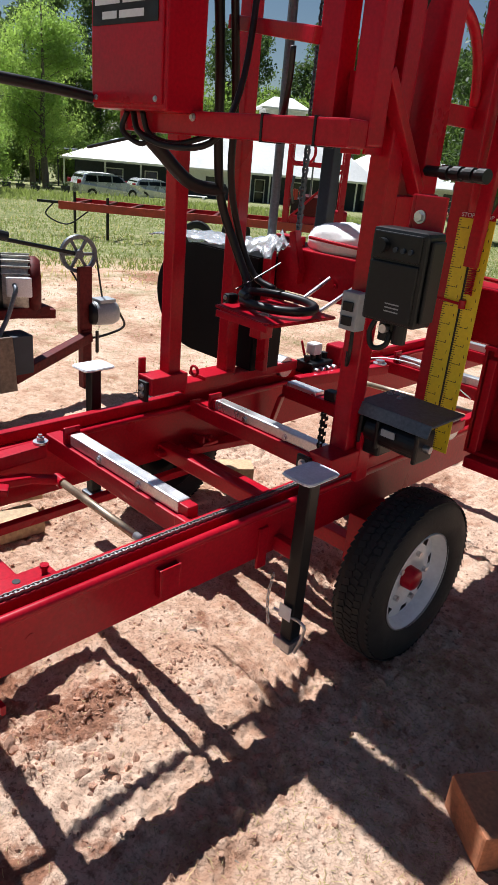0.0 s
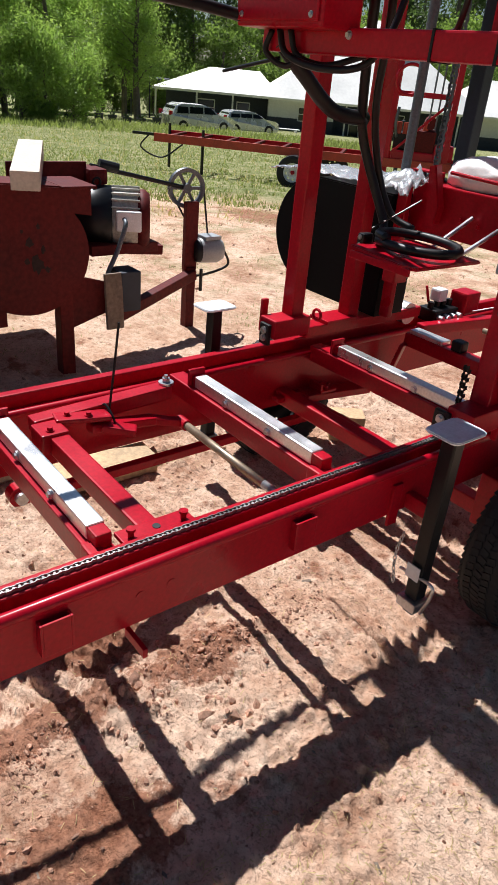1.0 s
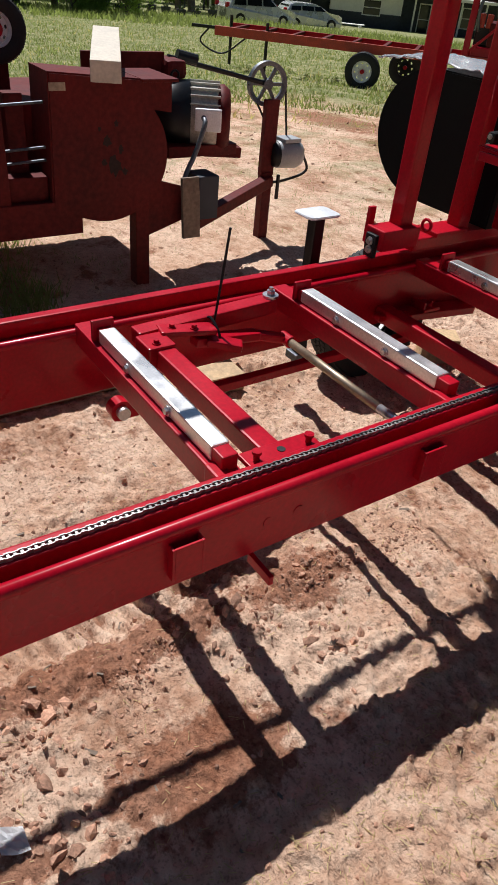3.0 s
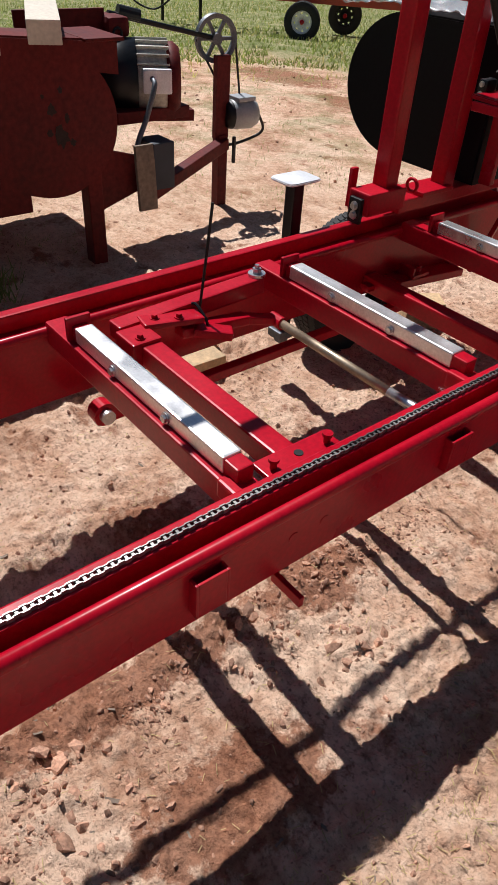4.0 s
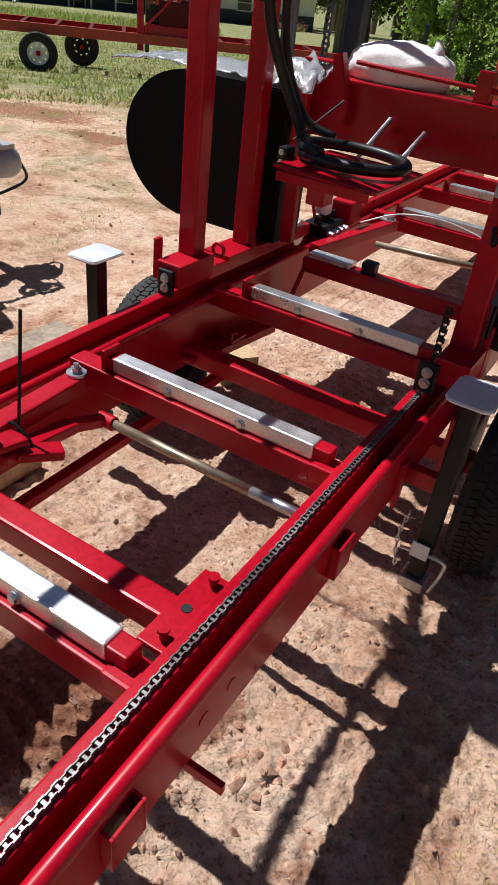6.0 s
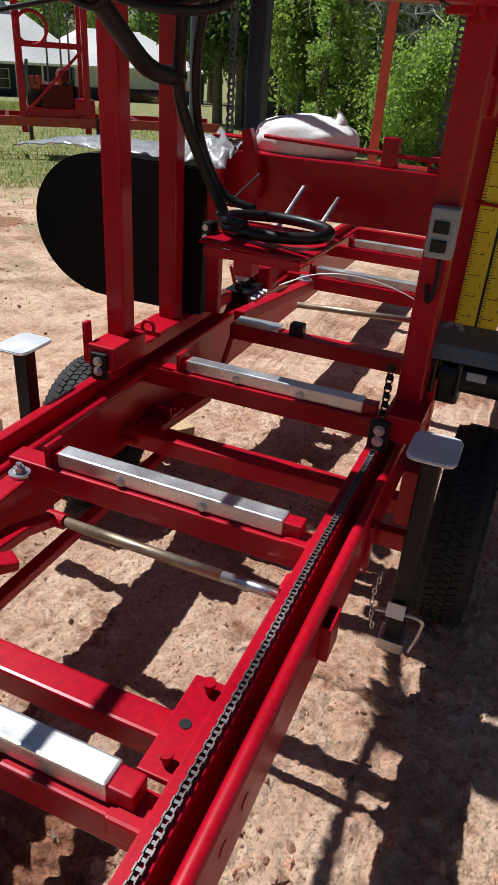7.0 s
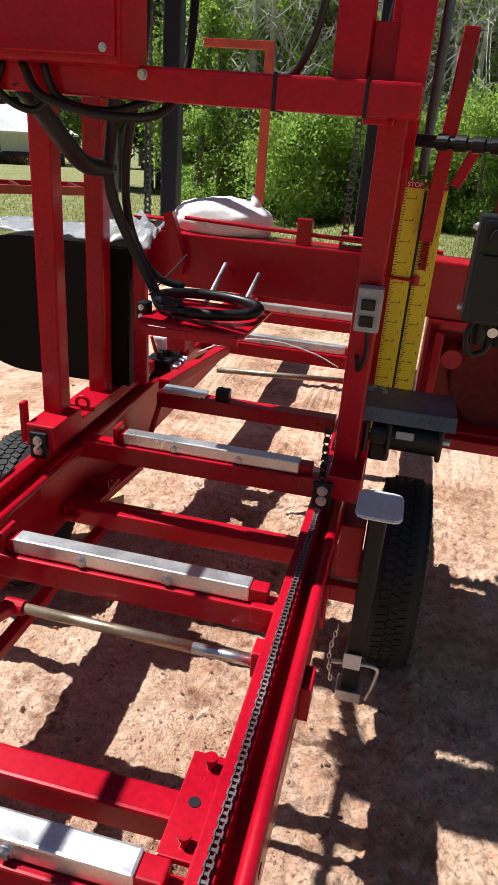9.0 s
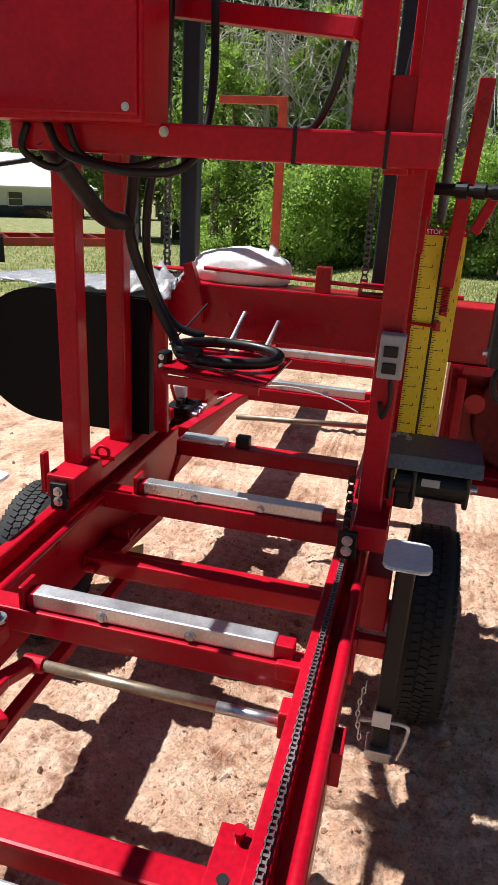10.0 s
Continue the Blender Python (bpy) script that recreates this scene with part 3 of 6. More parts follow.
# wheels
def wheel(name, parent, c, r, width, rim_r, side, label=""):
    """A trailer wheel whose outer face looks along x by side."""
    m = Matrix.Translation(c) @ Matrix.Diagonal((side, 1, 1, 1))
    w = width / 2
    prof = [(rim_r * 0.98, -w * 0.72), (rim_r + 0.02, -w * 0.95), (r * 0.80, -w), (r * 0.93, -w * 0.93), (r * 0.985, -w * 0.72), (r, -w * 0.45), (r, w * 0.45), (r * 0.985, w * 0.72), (r * 0.93, w * 0.93), (r * 0.80, w), (rim_r + 0.02, w * 0.95), (rim_r * 0.98, w * 0.72)]
    tyre = wpart("tyre", lathe(bmesh.new(), prof, m, 64), RUBBER, parent, label or "black rubber tyre", True)
    # tread blocks in five rows
    tv = [(x, y, z) for z in (0, 0.0045) for x, y in ((-0.5, -0.5), (0.5, -0.5), (0.5, 0.5), (-0.5, 0.5))]
    tf = [(4, 5, 6, 7), (0, 1, 5, 4), (1, 2, 6, 5), (2, 3, 7, 6), (3, 0, 4, 7)]
    pl = []
    nb = 74
    for row, xo in enumerate((-0.74, -0.37, 0, 0.37, 0.74)):
        for i in range(nb):
            a = 2 * math.pi * (i + 0.5 * (row % 2)) / nb
            rr = r - (0.012 if abs(xo) > 0.5 else 0.0)
            b = Matrix.Translation((xo * w, 0, 0)) @ Matrix.Rotation(a, 4, "X") @ Matrix.Translation((0, 0, rr)) @ Matrix.Rotation((0.3 if row % 2 else -0.3), 4, "Z") @ Matrix.Diagonal((w * 0.31, 2 * math.pi * r / nb * 0.80, 1, 1))
            pl.append(np.array(m @ b))
    batch("tread", tv, tf, pl, RUBBER, parent)
    rim = bmesh.new()
    lathe(rim, [(rim_r, w * 0.86), (rim_r * 1.03, w * 0.80), (rim_r * 0.97, w * 0.72), (rim_r * 0.93, w * 0.45), (rim_r * 0.90, w * 0.18)], m, 48)
    # black barrel: shade inside the rim put into its colour
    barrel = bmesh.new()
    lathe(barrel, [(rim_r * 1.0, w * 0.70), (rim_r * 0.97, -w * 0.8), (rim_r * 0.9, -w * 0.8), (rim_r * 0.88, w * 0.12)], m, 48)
    wpart("barrel", barrel, BLACK, parent, "inner side of the rim, its shade painted in black", True)
    # dished disc with eight vent holes cut through it, inner shade painted in black
    disc = [(rim_r * 0.90, w * 0.18), (rim_r * 0.84, w * 0.21), (rim_r * 0.70, w * 0.27), (rim_r * 0.62, w * 0.30), (rim_r * 0.40, w * 0.36), (rim_r * 0.36, w * 0.22), (0.004, w * 0.22)]
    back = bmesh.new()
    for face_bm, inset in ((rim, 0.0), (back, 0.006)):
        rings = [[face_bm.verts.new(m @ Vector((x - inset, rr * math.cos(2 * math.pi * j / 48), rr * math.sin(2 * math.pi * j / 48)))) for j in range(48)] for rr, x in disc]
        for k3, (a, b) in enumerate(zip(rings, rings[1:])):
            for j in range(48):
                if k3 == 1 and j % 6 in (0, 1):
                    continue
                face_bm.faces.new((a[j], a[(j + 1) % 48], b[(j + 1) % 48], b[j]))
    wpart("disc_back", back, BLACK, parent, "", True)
    wpart("rim", rim, WHITE, parent, "white enamelled steel rim", True)
    for i in range(5):
        a = 2 * math.pi * i / 5
        ch = Vector((w * 0.31, rim_r * 0.50 * math.cos(a), rim_r * 0.50 * math.sin(a)))
        wpart("wheel_nut", cyl(bmesh.new(), m @ ch, m @ (ch + Vector((0.016, 0, 0))), 0.011, n=6), STEEL, parent)
    hub = bmesh.new()
    lathe(hub, [(0.001, w * 0.75), (0.030, w * 0.74), (0.040, w * 0.66), (0.042, w * 0.2)], m, 24)
    wpart("hub_cap", hub, RED, parent, "red hub cap", True)


near_wheel = wpart("wheel", cyl(bmesh.new(), (-1.20, 2.03, 0.315), (-1.02, 2.03, 0.315), 0.03), RED, bed)
wheel("wheel", near_wheel, (-1.003, 2.03, 0.308), 0.312, 0.165, 0.183, 1)
far_wheel = wpart("wheel", cyl(bmesh.new(), (-2.2, 2.03, 0.315), (-2.4, 2.03, 0.315), 0.03), RED, bed)
wheel("wheel", far_wheel, (-2.37, 2.03, 0.272), 0.290, 0.165, 0.183, -1)
wpart("axle", beam(bmesh.new(), (-2.4, 2.03, 0.315), (-1.05, 2.03, 0.315), 0.06, 0.06), RED, bed)
wpart("axle_bracket", box(bmesh.new(), (-1.20, 1.93, 0.30), (-1.12, 2.13, 0.50), 0.006), RED, bed)


# levelling jacks
def jack(x, y, top, lean=0.0, pin=True):
    j = wpart("levelling_jack", beam(bmesh.new(), (x, y, 0.22), (x, y, top - 0.01), 0.047, 0.047, 0.006), BLACK, bed, "black jack leg with galvanised foot plate")
    bm = bmesh.new()
    prism(bm, [(x + sx2 * (0.036 + 0.022 * math.cos(q)), y + sy2 * (0.052 + 0.022 * math.sin(q))) for sx2, sy2, qs in ((1, 1, (0, 0.8, 1.57)), (-1, 1, (1.57, 0.8, 0)), (-1, -1, (0, 0.8, 1.57)), (1, -1, (1.57, 0.8, 0))) for q in qs], "z", top - 0.009, top, 0.003)
    wpart("jack_pad", bm, PADMETAL, j, "pale galvanised pad")
    wpart("inner_leg", beam(bmesh.new(), (x, y, 0.16), (x, y, 0.24), 0.04, 0.04), GREYSTEEL, j)
    wpart("lower_bracket", box(bmesh.new(), (x - 0.036, y - 0.04, 0.185), (x + 0.036, y + 0.03, 0.22), 0.005), STEEL if pin else GREYSTEEL, j)
    if pin:
        wpart("pull_pin", pipe(bmesh.new(), [(x - 0.06, y - 0.02, 0.30), (x + 0.055, y - 0.02, 0.31), (x + 0.066, y - 0.02, 0.27), (x + 0.05, y - 0.03, 0.20)], 0.0055, 8), STEEL, j)
        wpart("warning_tag", box(bmesh.new(), (x - 0.028, y - 0.036, 0.30), (x + 0.02, y - 0.0325, 0.35), 0.001), WHITE, j, "white and red tag")
        chain = bmesh.new()
        for i in range(10):
            z = 0.44 - i * 0.019
            c = Vector((x - 0.055 - 0.012 * math.sin(i * 0.35), y - 0.05, z))
            d = Vector((0.005, 0, 0)) if i % 2 else Vector((0, 0.005, 0))
            pipe(chain, [c + Vector((0, 0, 0.012)) , c + d, c - Vector((0, 0, 0.012)), c - d, c + Vector((0, 0, 0.012))], 0.0022, 5, step=3)
        wpart("safety_chain", chain, STEEL, j)
    wpart("jack_mount", box(bmesh.new(), (min(x, NX1) if x > -1.7 else FX0, y - 0.016, 0.50), (max(x, NX1) if x > -1.7 else x, y + 0.016, 0.55), 0.004), RED, j)


jack(-1.095, 1.545, 0.805)
jack(-2.305, 1.59, 0.79, pin=False)

# ---- the saw head on its carriage ----
head = thing("saw_head", (-1.69, 2.0, 0.66), "bright red steel saw head with black hoses on the track", "saw head")
P1, P2 = 1.85, 2.112         # the two rows of posts
for sx, x in (("near", -1.213), ("far", -2.135)):
    for px, y in ((x, P1), (-1.193, 2.303)) if sx == "near" else ((x, P1), (x, 2.172)):
        w = 0.068 if sx == "near" else 0.063
        wpart("post", box(bmesh.new(), (px - w / 2, y - w / 2, 0.70), (px + w / 2, y + w / 2, 2.75), 0.007), RED, head)
    # wheel box that rides on the rail, with its scraper and two bolts
    wb = wpart("wheel_box", box(bmesh.new(), (x - 0.035, 1.715, 0.70), (x + 0.06, 1.90, 0.775), 0.006), RED, head)
    bx = -1.255 if sx == "near" else -2.123
    wpart("scraper", box(bmesh.new(), (bx - 0.028, 1.700, 0.672), (bx + 0.027, 1.716, 0.756), 0.004), BLACK, wb)
    for z in (0.700, 0.731):
        wpart("bolt", bolt(bmesh.new(), (bx, 1.70, z), (0, -1, 0), 0.0105, 0.012), STEEL, wb)
    wpart("carriage_tube", box(bmesh.new(), (x - 0.04, 1.90, 0.672), (x + 0.04, 2.62, 0.718), 0.006), RED, head)
    wpart("foot_plate", box(bmesh.new(), (x - 0.055, P2 - 0.11, 0.718), (x + 0.055, P2 + 0.06, 0.735), 0.003), RED, head)
    wpart("track_wheel", cyl(bmesh.new(), (x - 0.03, 2.55, 0.69), (x + 0.03, 2.55, 0.69), 0.05, n=24), STEEL, head)
wpart("stop_tab", box(bmesh.new(), (-2.20, 1.735, 0.70), (-2.185, 1.765, 0.83), 0.003), RED, head)
eye = bmesh.new()
lathe(eye, [(0.022 + 0.006 * math.cos(a), 0.006 * math.sin(a)) for a in [2 * math.pi * i / 8 for i in range(8)]], Matrix.Translation((-2.10, 1.955, 0.765)) @ Matrix.Rotation(radians(90), 4, "Z"), 24, True)
wpart("lifting_eye", eye, RED, head, smooth=True)

# front beam, top bars, short masts
wpart("front_beam", box(bmesh.new(), (-2.13, 1.585, 1.672), (-1.152, 1.665, 1.740), 0.006), RED, head)
wpart("top_bar", beam(bmesh.new(), (-1.345, 1.67, 1.935), (-1.93, 1.90, 2.03), 0.05, 0.042, 0.005), RED, head)
wpart("short_mast", box(bmesh.new(), (-1.350, 1.665, 1.68), (-1.275, 1.735, 2.75), 0.006), RED, head)
wpart("outer_mast", box(bmesh.new(), (-1.219, 1.665, 1.68), (-1.150, 1.735, 2.75), 0.006), RED, head)
wpart("mast_plate", box(bmesh.new(), (-1.215, 1.735, 1.662), (-1.207, 1.885, 2.75), 0.003), RED, head)
wpart("mast_web", box(bmesh.new(), (-1.275, 1.715, 1.66), (-1.219, 1.735, 1.86), 0.003), RED, head)
wpart("mast_strut", beam(bmesh.new(), (-1.170, 1.730, 1.865), (-1.180, 1.975, 1.575), 0.042, 0.034, 0.006), RED, head)
sleeve = wpart("slide_sleeve", box(bmesh.new(), (-1.245, 1.975, 1.47), (-1.165, 2.060, 2.75), 0.006), RED, head)
wpart("cross_link", box(bmesh.new(), (-1.212, 2.060, 1.765), (-1.200, 2.270, 1.825), 0.003), RED, sleeve)
arch = [(-1.206, 2.07 + 0.19 * math.sin(q), 1.83 + 0.24 * math.cos(q)) for q in [math.pi / 2 * i / 8 for i in range(9)]]
wpart("arch", pipe(bmesh.new(), arch, 0.016, 8, step=2), RED, sleeve, smooth=True)
wpart("foot_bar", box(bmesh.new(), (-1.245, 1.884, 1.47), (-1.180, 1.975, 1.56), 0.004), RED, sleeve)
for x in (-1.455, -1.262):
    bm = bmesh.new()
    box(bm, (x - 0.004, 1.582, 1.669), (x + 0.004, 1.668, 1.743), 0.001)
    wpart("cable_tie", bm, HOSE, head)

# unseen deck on top of the head, added to shade the dirt beside the wheel
wpart("top_deck", box(bmesh.new(), (-2.30, 1.74, 2.40), (-1.72, 2.42, 2.62), 0.01), RED, head)

# control box
cb = wpart("control_box", box(bmesh.new(), (-2.135, 1.483, 1.730), (-1.755, 1.632, 2.30), 0.008), RED, head, "red sheet steel control box")
wpart("door", box(bmesh.new(), (-2.125, 1.474, 1.745), (-1.765, 1.4835, 2.29), 0.004), RED, cb)
sign = wpart("name_plate", box(bmesh.new(), (-2.115, 1.4705, 1.957), (-1.785, 1.4735, 2.10), 0.001), INK, cb, "black name plate with white lettering")
for i, (x0, x1, z0, z1) in enumerate(((-2.10, -1.97, 2.01, 2.055), (-1.955, -1.80, 2.01, 2.055), (-2.06, -1.985, 1.972, 1.992), (-1.972, -1.85, 1.972, 1.992))):
    wpart("lettering", box(bmesh.new(), (x0, 1.4695, z0), (x1, 1.4704, z1)), WHITE, cb)
for x, z in ((-1.79, 1.76), (-2.10, 1.76)):
    wpart("screw", bolt(bmesh.new(), (x, 1.474, z), (0, -1, 0), 0.006, 0.006), STEEL, cb)
wpart("bolt", bolt(bmesh.new(), (-1.748, 1.585, 1.722), (0, -1, 0), 0.008, 0.010), STEEL, head)

# hoses and cables
HOSES = [
    ("hose", [(-2.08, 1.58, 1.73), (-2.09, 1.57, 1.67), (-2.02, 1.60, 1.635), (-1.97, 1.62, 1.69)], 0.009),
    ("hose", [(-2.02, 1.56, 1.73), (-1.97, 1.555, 1.665), (-1.80, 1.56, 1.635), (-1.70, 1.64, 1.67), (-1.68, 1.72, 1.85), (-1.72, 1.80, 2.2)], 0.010),
    ("hose", [(-1.97, 1.56, 1.73), (-1.94, 1.57, 1.665), (-1.84, 1.60, 1.645), (-1.74, 1.66, 1.68)], 0.009),
    ("hose", [(-2.06, 1.60, 1.70), (-2.03, 1.68, 1.62), (-2.0, 1.80, 1.52), (-1.99, 1.95, 1.50)], 0.024),
    ("hose", [(-1.83, 1.70, 2.6), (-1.86, 1.75, 2.2), (-1.88, 1.80, 1.9), (-1.95, 1.88, 1.62), (-1.99, 1.95, 1.45), (-1.94, 2.0, 1.28), (-1.88, 2.01, 1.17)] + [(-1.69 + 0.155 * math.cos(a), 1.985 + 0.105 * math.sin(a), 1.132 + 0.0028 * (a - 3.4)) for a in [3.4 + 0.6 * i for i in range(13)]], 0.0165),
    ("hose", [(-1.78, 1.72, 2.6), (-1.80, 1.76, 2.2), (-1.85, 1.85, 1.8), (-1.93, 1.93, 1.55), (-1.96, 2.02, 1.35), (-1.9, 2.06, 1.2), (-1.80, 2.08, 1.16)], 0.013),
    ("hose", [(-1.36, 1.58, 1.90), (-1.38, 1.60, 1.82), (-1.42, 1.63, 1.75), (-1.46, 1.66, 1.74)], 0.008),
    ("hose", [(-1.16, 1.93, 2.6), (-1.18, 1.92, 2.2), (-1.235, 1.90, 1.95), (-1.25, 1.90, 1.75), (-1.22, 1.91, 1.60)], 0.018),
    ("power_cable", [(-2.12, 1.55, 1.75), (-2.15, 1.30, 1.775), (-2.16, 0.67, 1.80), (-2.17, 0.0, 1.79), (-2.2, -1.2, 1.9), (-2.3, -3.0, 2.2)], 0.017),
    ("handle_rod", [(-2.06, 1.60, 1.655), (-2.22, 1.61, 1.63), (-2.38, 1.62, 1.605)], 0.006),
]
for name, pts, r in HOSES:
    wpart(name, pipe(bmesh.new(), pts, r, 10), HOSE, head, "black rubber hose" if name == "hose" else "black cable", True)

# hose rest: a red plate on an arm, with struts
plate = wpart("hose_rest", prism(bmesh.new(), [(-1.86, 1.83), (-1.58, 1.78), (-1.53, 1.80), (-1.52, 2.12), (-1.84, 2.14)], "z", 1.100, 1.112, 0.003), RED, head)
wpart("front_lip", beam(bmesh.new(), (-1.84, 1.82, 1.085), (-1.545, 1.785, 1.094), 0.010, 0.026, 0.003), RED, plate)
wpart("support", box(bmesh.new(), (-1.82, 1.98, 0.98), (-1.76, 2.05, 1.10), 0.006), RED, plate)
for a, b in (((-1.745, 2.1, 1.085), (-1.735, 2.33, 1.20)), ((-1.625, 2.1, 1.085), (-1.615, 2.33, 1.18))):
    wpart("strut", cyl(bmesh.new(), a, b, 0.008, n=10), STEEL, plate)

fitting = wpart("hose_fitting", box(bmesh.new(), (-1.885, 1.885, 1.09), (-1.85, 1.94, 1.145), 0.012), BLACK, plate, "black hose clamp with zinc bolts")
for bz in (1.104, 1.131):
    wpart("bolt", bolt(bmesh.new(), (-1.868, 1.885, bz), (0, -1, 0), 0.006, 0.007), STEEL, fitting)
wpart("wire", pipe(bmesh.new(), [(-1.86, 1.93, 1.16), (-1.83, 2.02, 1.21), (-1.80, 2.10, 1.26)], 0.003, 6), HOSE, plate)

# band wheel guard, far side
arc = [(-2.47 + 0.29 * math.cos(a), 0.980 + 0.252 * math.sin(a)) for a in [math.pi / 2 + math.pi * i / 24 for i in range(25)]]
guard = wpart("band_wheel_guard", prism(bmesh.new(), [(-2.06, 1.232)] + arc + [(-2.06, 0.728)], "y", 2.25, 2.44, 0.006), GUARD, head, "black steel band wheel guard with rounded end")
wpart("guard_stay", beam(bmesh.new(), (-2.03, 2.28, 1.28), (-2.02, 2.28, 0.74), 0.05, 0.03), RED, head)

# blade beam
bb = wpart("blade_beam", box(bmesh.new(), (-2.05, 2.35, 1.10), (-0.55, 2.50, 1.285), 0.006), RED, head)
wpart("lug", box(bmesh.new(), (-1.505, 2.36, 1.285), (-1.455, 2.41, 1.372), 0.005), RED, bb)
wpart("tension_rod", cyl(bmesh.new(), (-1.90, 2.37, 1.335), (-1.02, 2.37, 1.31), 0.007, n=10), RED, bb)
wpart("hook_plate", prism(bmesh.new(), [(-1.955, 1.35), (-1.925, 1.36), (-1.875, 1.21), (-1.885, 1.15), (-1.925, 1.15)], "y", 2.30, 2.34, 0.004), RED, bb)
for x in (-2.03, -1.30):
    bm = bmesh.new()
    box(bm, (x - 0.06, 2.37, 1.285), (x + 0.06, 2.43, 1.295), 0.002)
    box(bm, (x - 0.06, 2.37, 1.295), (x - 0.05, 2.43, 1.318), 0.002)
    box(bm, (x + 0.05, 2.37, 1.295), (x + 0.06, 2.43, 1.318), 0.002)
    box(bm, (x - 0.06, 2.37, 1.318), (x + 0.06, 2.43, 1.325), 0.002)
    wpart("clamp_bracket", bm, RED, bb)
for x, z in ((-1.80, 1.18), (-1.72, 1.17), (-1.42, 1.2), (-1.15, 1.2)):
    wpart("bolt", bolt(bmesh.new(), (x, 2.35, z), (0, -1, 0), 0.009, 0.01), RED, bb)

# lift columns with chains
for x in (-2.045, -1.305):
    wpart("lift_column", box(bmesh.new(), (x - 0.032, 2.60, 1.285), (x + 0.032, 2.66, 3.0), 0.006), NAVY, head, "blue-black lift column")
    pl = []
    for i, z in enumerate(np.arange(1.30, 2.9, 0.019)):
        pl.append(np.array(Matrix.Translation((x - 0.052, 2.53, z)) @ Matrix.Rotation(radians(90), 4, "X") @ Matrix.Diagonal((1.5 if i % 2 else 1.1, 1.35, 1.3, 1))))
    batch("lift_chain", link_v, link_f, pl, GREYSTEEL, head)
wpart("grey_rod", cyl(bmesh.new(), (-2.21, 2.47, 1.28), (-2.21, 2.47, 2.9), 0.020, n=14), GREYSTEEL, head)
wpart("stay_rod", cyl(bmesh.new(), (-1.128, 2.34, 1.54), (-1.128, 2.32, 2.2), 0.015, n=12), GREYSTEEL, head)
pl = [np.array(Matrix.Translation((-1.268, 1.80 + 0.008 * (i % 2), 0.715 + i * 0.0135)) @ Matrix.Rotation(radians(90), 4, "X") @ Matrix.Diagonal((1.15 if i % 2 else 0.85, 0.9, 1.2, 1))) for i in range(13)]
batch("drive_chain_end", link_v, link_f, pl, BLACK, head, "black drive chain run")

# near band wheel housing
hs = wpart("band_wheel_housing", box(bmesh.new(), (-1.03, 2.50, 0.70), (-0.40, 2.515, 1.11), 0.003), RED, head, "open red band wheel housing")
wpart("housing_roof", box(bmesh.new(), (-1.03, 2.335, 1.085), (-0.40, 2.50, 1.10), 0.003), RED, hs)
wpart("housing_side", box(bmesh.new(), (-1.03, 2.345, 0.70), (-1.018, 2.50, 1.085), 0.003), RED, hs)
wpart("housing_floor", box(bmesh.new(), (-1.018, 2.345, 0.70), (-0.40, 2.50, 0.715), 0.003), RED, hs)
wpart("band_wheel", lathe(bmesh.new(), [(0.19, -0.02), (0.205, -0.02), (0.205, 0.02), (0.19, 0.02), (0.17, 0.005), (0.05, 0.008), (0.001, 0.02)], Matrix.Translation((-0.72, 2.45, 0.90)) @ Matrix.Rotation(radians(-90), 4, "Z"), 40), DARKRED, hs, "dark red band wheel", True)
wpart("hinge_bar", box(bmesh.new(), (-0.99, 2.33, 1.07), (-0.45, 2.36, 1.10), 0.004), RED, hs)
wpart("round_cover", cyl(bmesh.new(), (-0.93, 2.50, 0.965), (-0.93, 2.36, 0.965), 0.034, n=24), RED, hs)
wpart("hinge_post", box(bmesh.new(), (-1.0, 2.32, 0.72), (-0.97, 2.36, 1.06), 0.004), RED, hs)
wpart("skirt", box(bmesh.new(), (-1.0, 2.30, 0.66), (-0.42, 2.36, 0.70), 0.004), RED, hs)

# scale: two yellow strips with tick marks
scale = wpart("log_scale", box(bmesh.new(), (-1.172, 2.246, 0.705), (-1.112, 2.250, 1.525), 0.001), YELLOW, head, "yellow inch scale with black tick marks")
wpart("second_strip", box(bmesh.new(), (-1.104, 2.246, 0.705), (-1.045, 2.250, 1.525), 0.001), YELLOW, scale)
for x0, x1 in ((-1.172, -1.112), (-1.104, -1.045)):
    wpart("stop_band", box(bmesh.new(), (x0, 2.2448, 1.505), (x1, 2.2458, 1.525)), RED, scale)
    tick = bmesh.new()
    for i, z in enumerate(np.arange(0.715, 1.50, 0.0079)):
        L = 0.024 if i % 8 == 0 else 0.014 if i % 4 == 0 else 0.009
        box(tick, (x0 + 0.001, 2.2448, z), (x0 + 0.001 + L, 2.2456, z + 0.0018))
        if i % 8 == 0:
            box(tick, (x0 + 0.028, 2.2448, z), (x0 + 0.040, 2.2456, z + 0.002))
            box(tick, (x0 + 0.038, 2.2448, z), (x0 + 0.040, 2.2456, z + 0.009))
        if i % 8 == 4:
            box(tick, (x0 + 0.048, 2.2448, z - 0.004), (x0 + 0.0495, 2.2456, z + 0.008))
    cu = bpy.data.curves.new("stop_lettering", "FONT")
    cu.body, cu.size, cu.align_x, cu.extrude = "STOP", 0.019, "CENTER", 0.0003
    tx = bpy.data.objects.new("stop_source", cu)
    tm = bpy.data.meshes.new_from_object(tx)
    bpy.data.objects.remove(tx)
    tm.materials.append(WHITE)
    to = new("stop_lettering", tm)
    to.matrix_basis = Matrix.Translation(((x0 + x1) / 2, 2.2444, 1.5085)) @ Matrix.Rotation(radians(90), 4, "X")
    under(to, scale)
    tagged(wpart("inch_print", tick, INK, scale), "fine black inch ticks", kind="stuff")
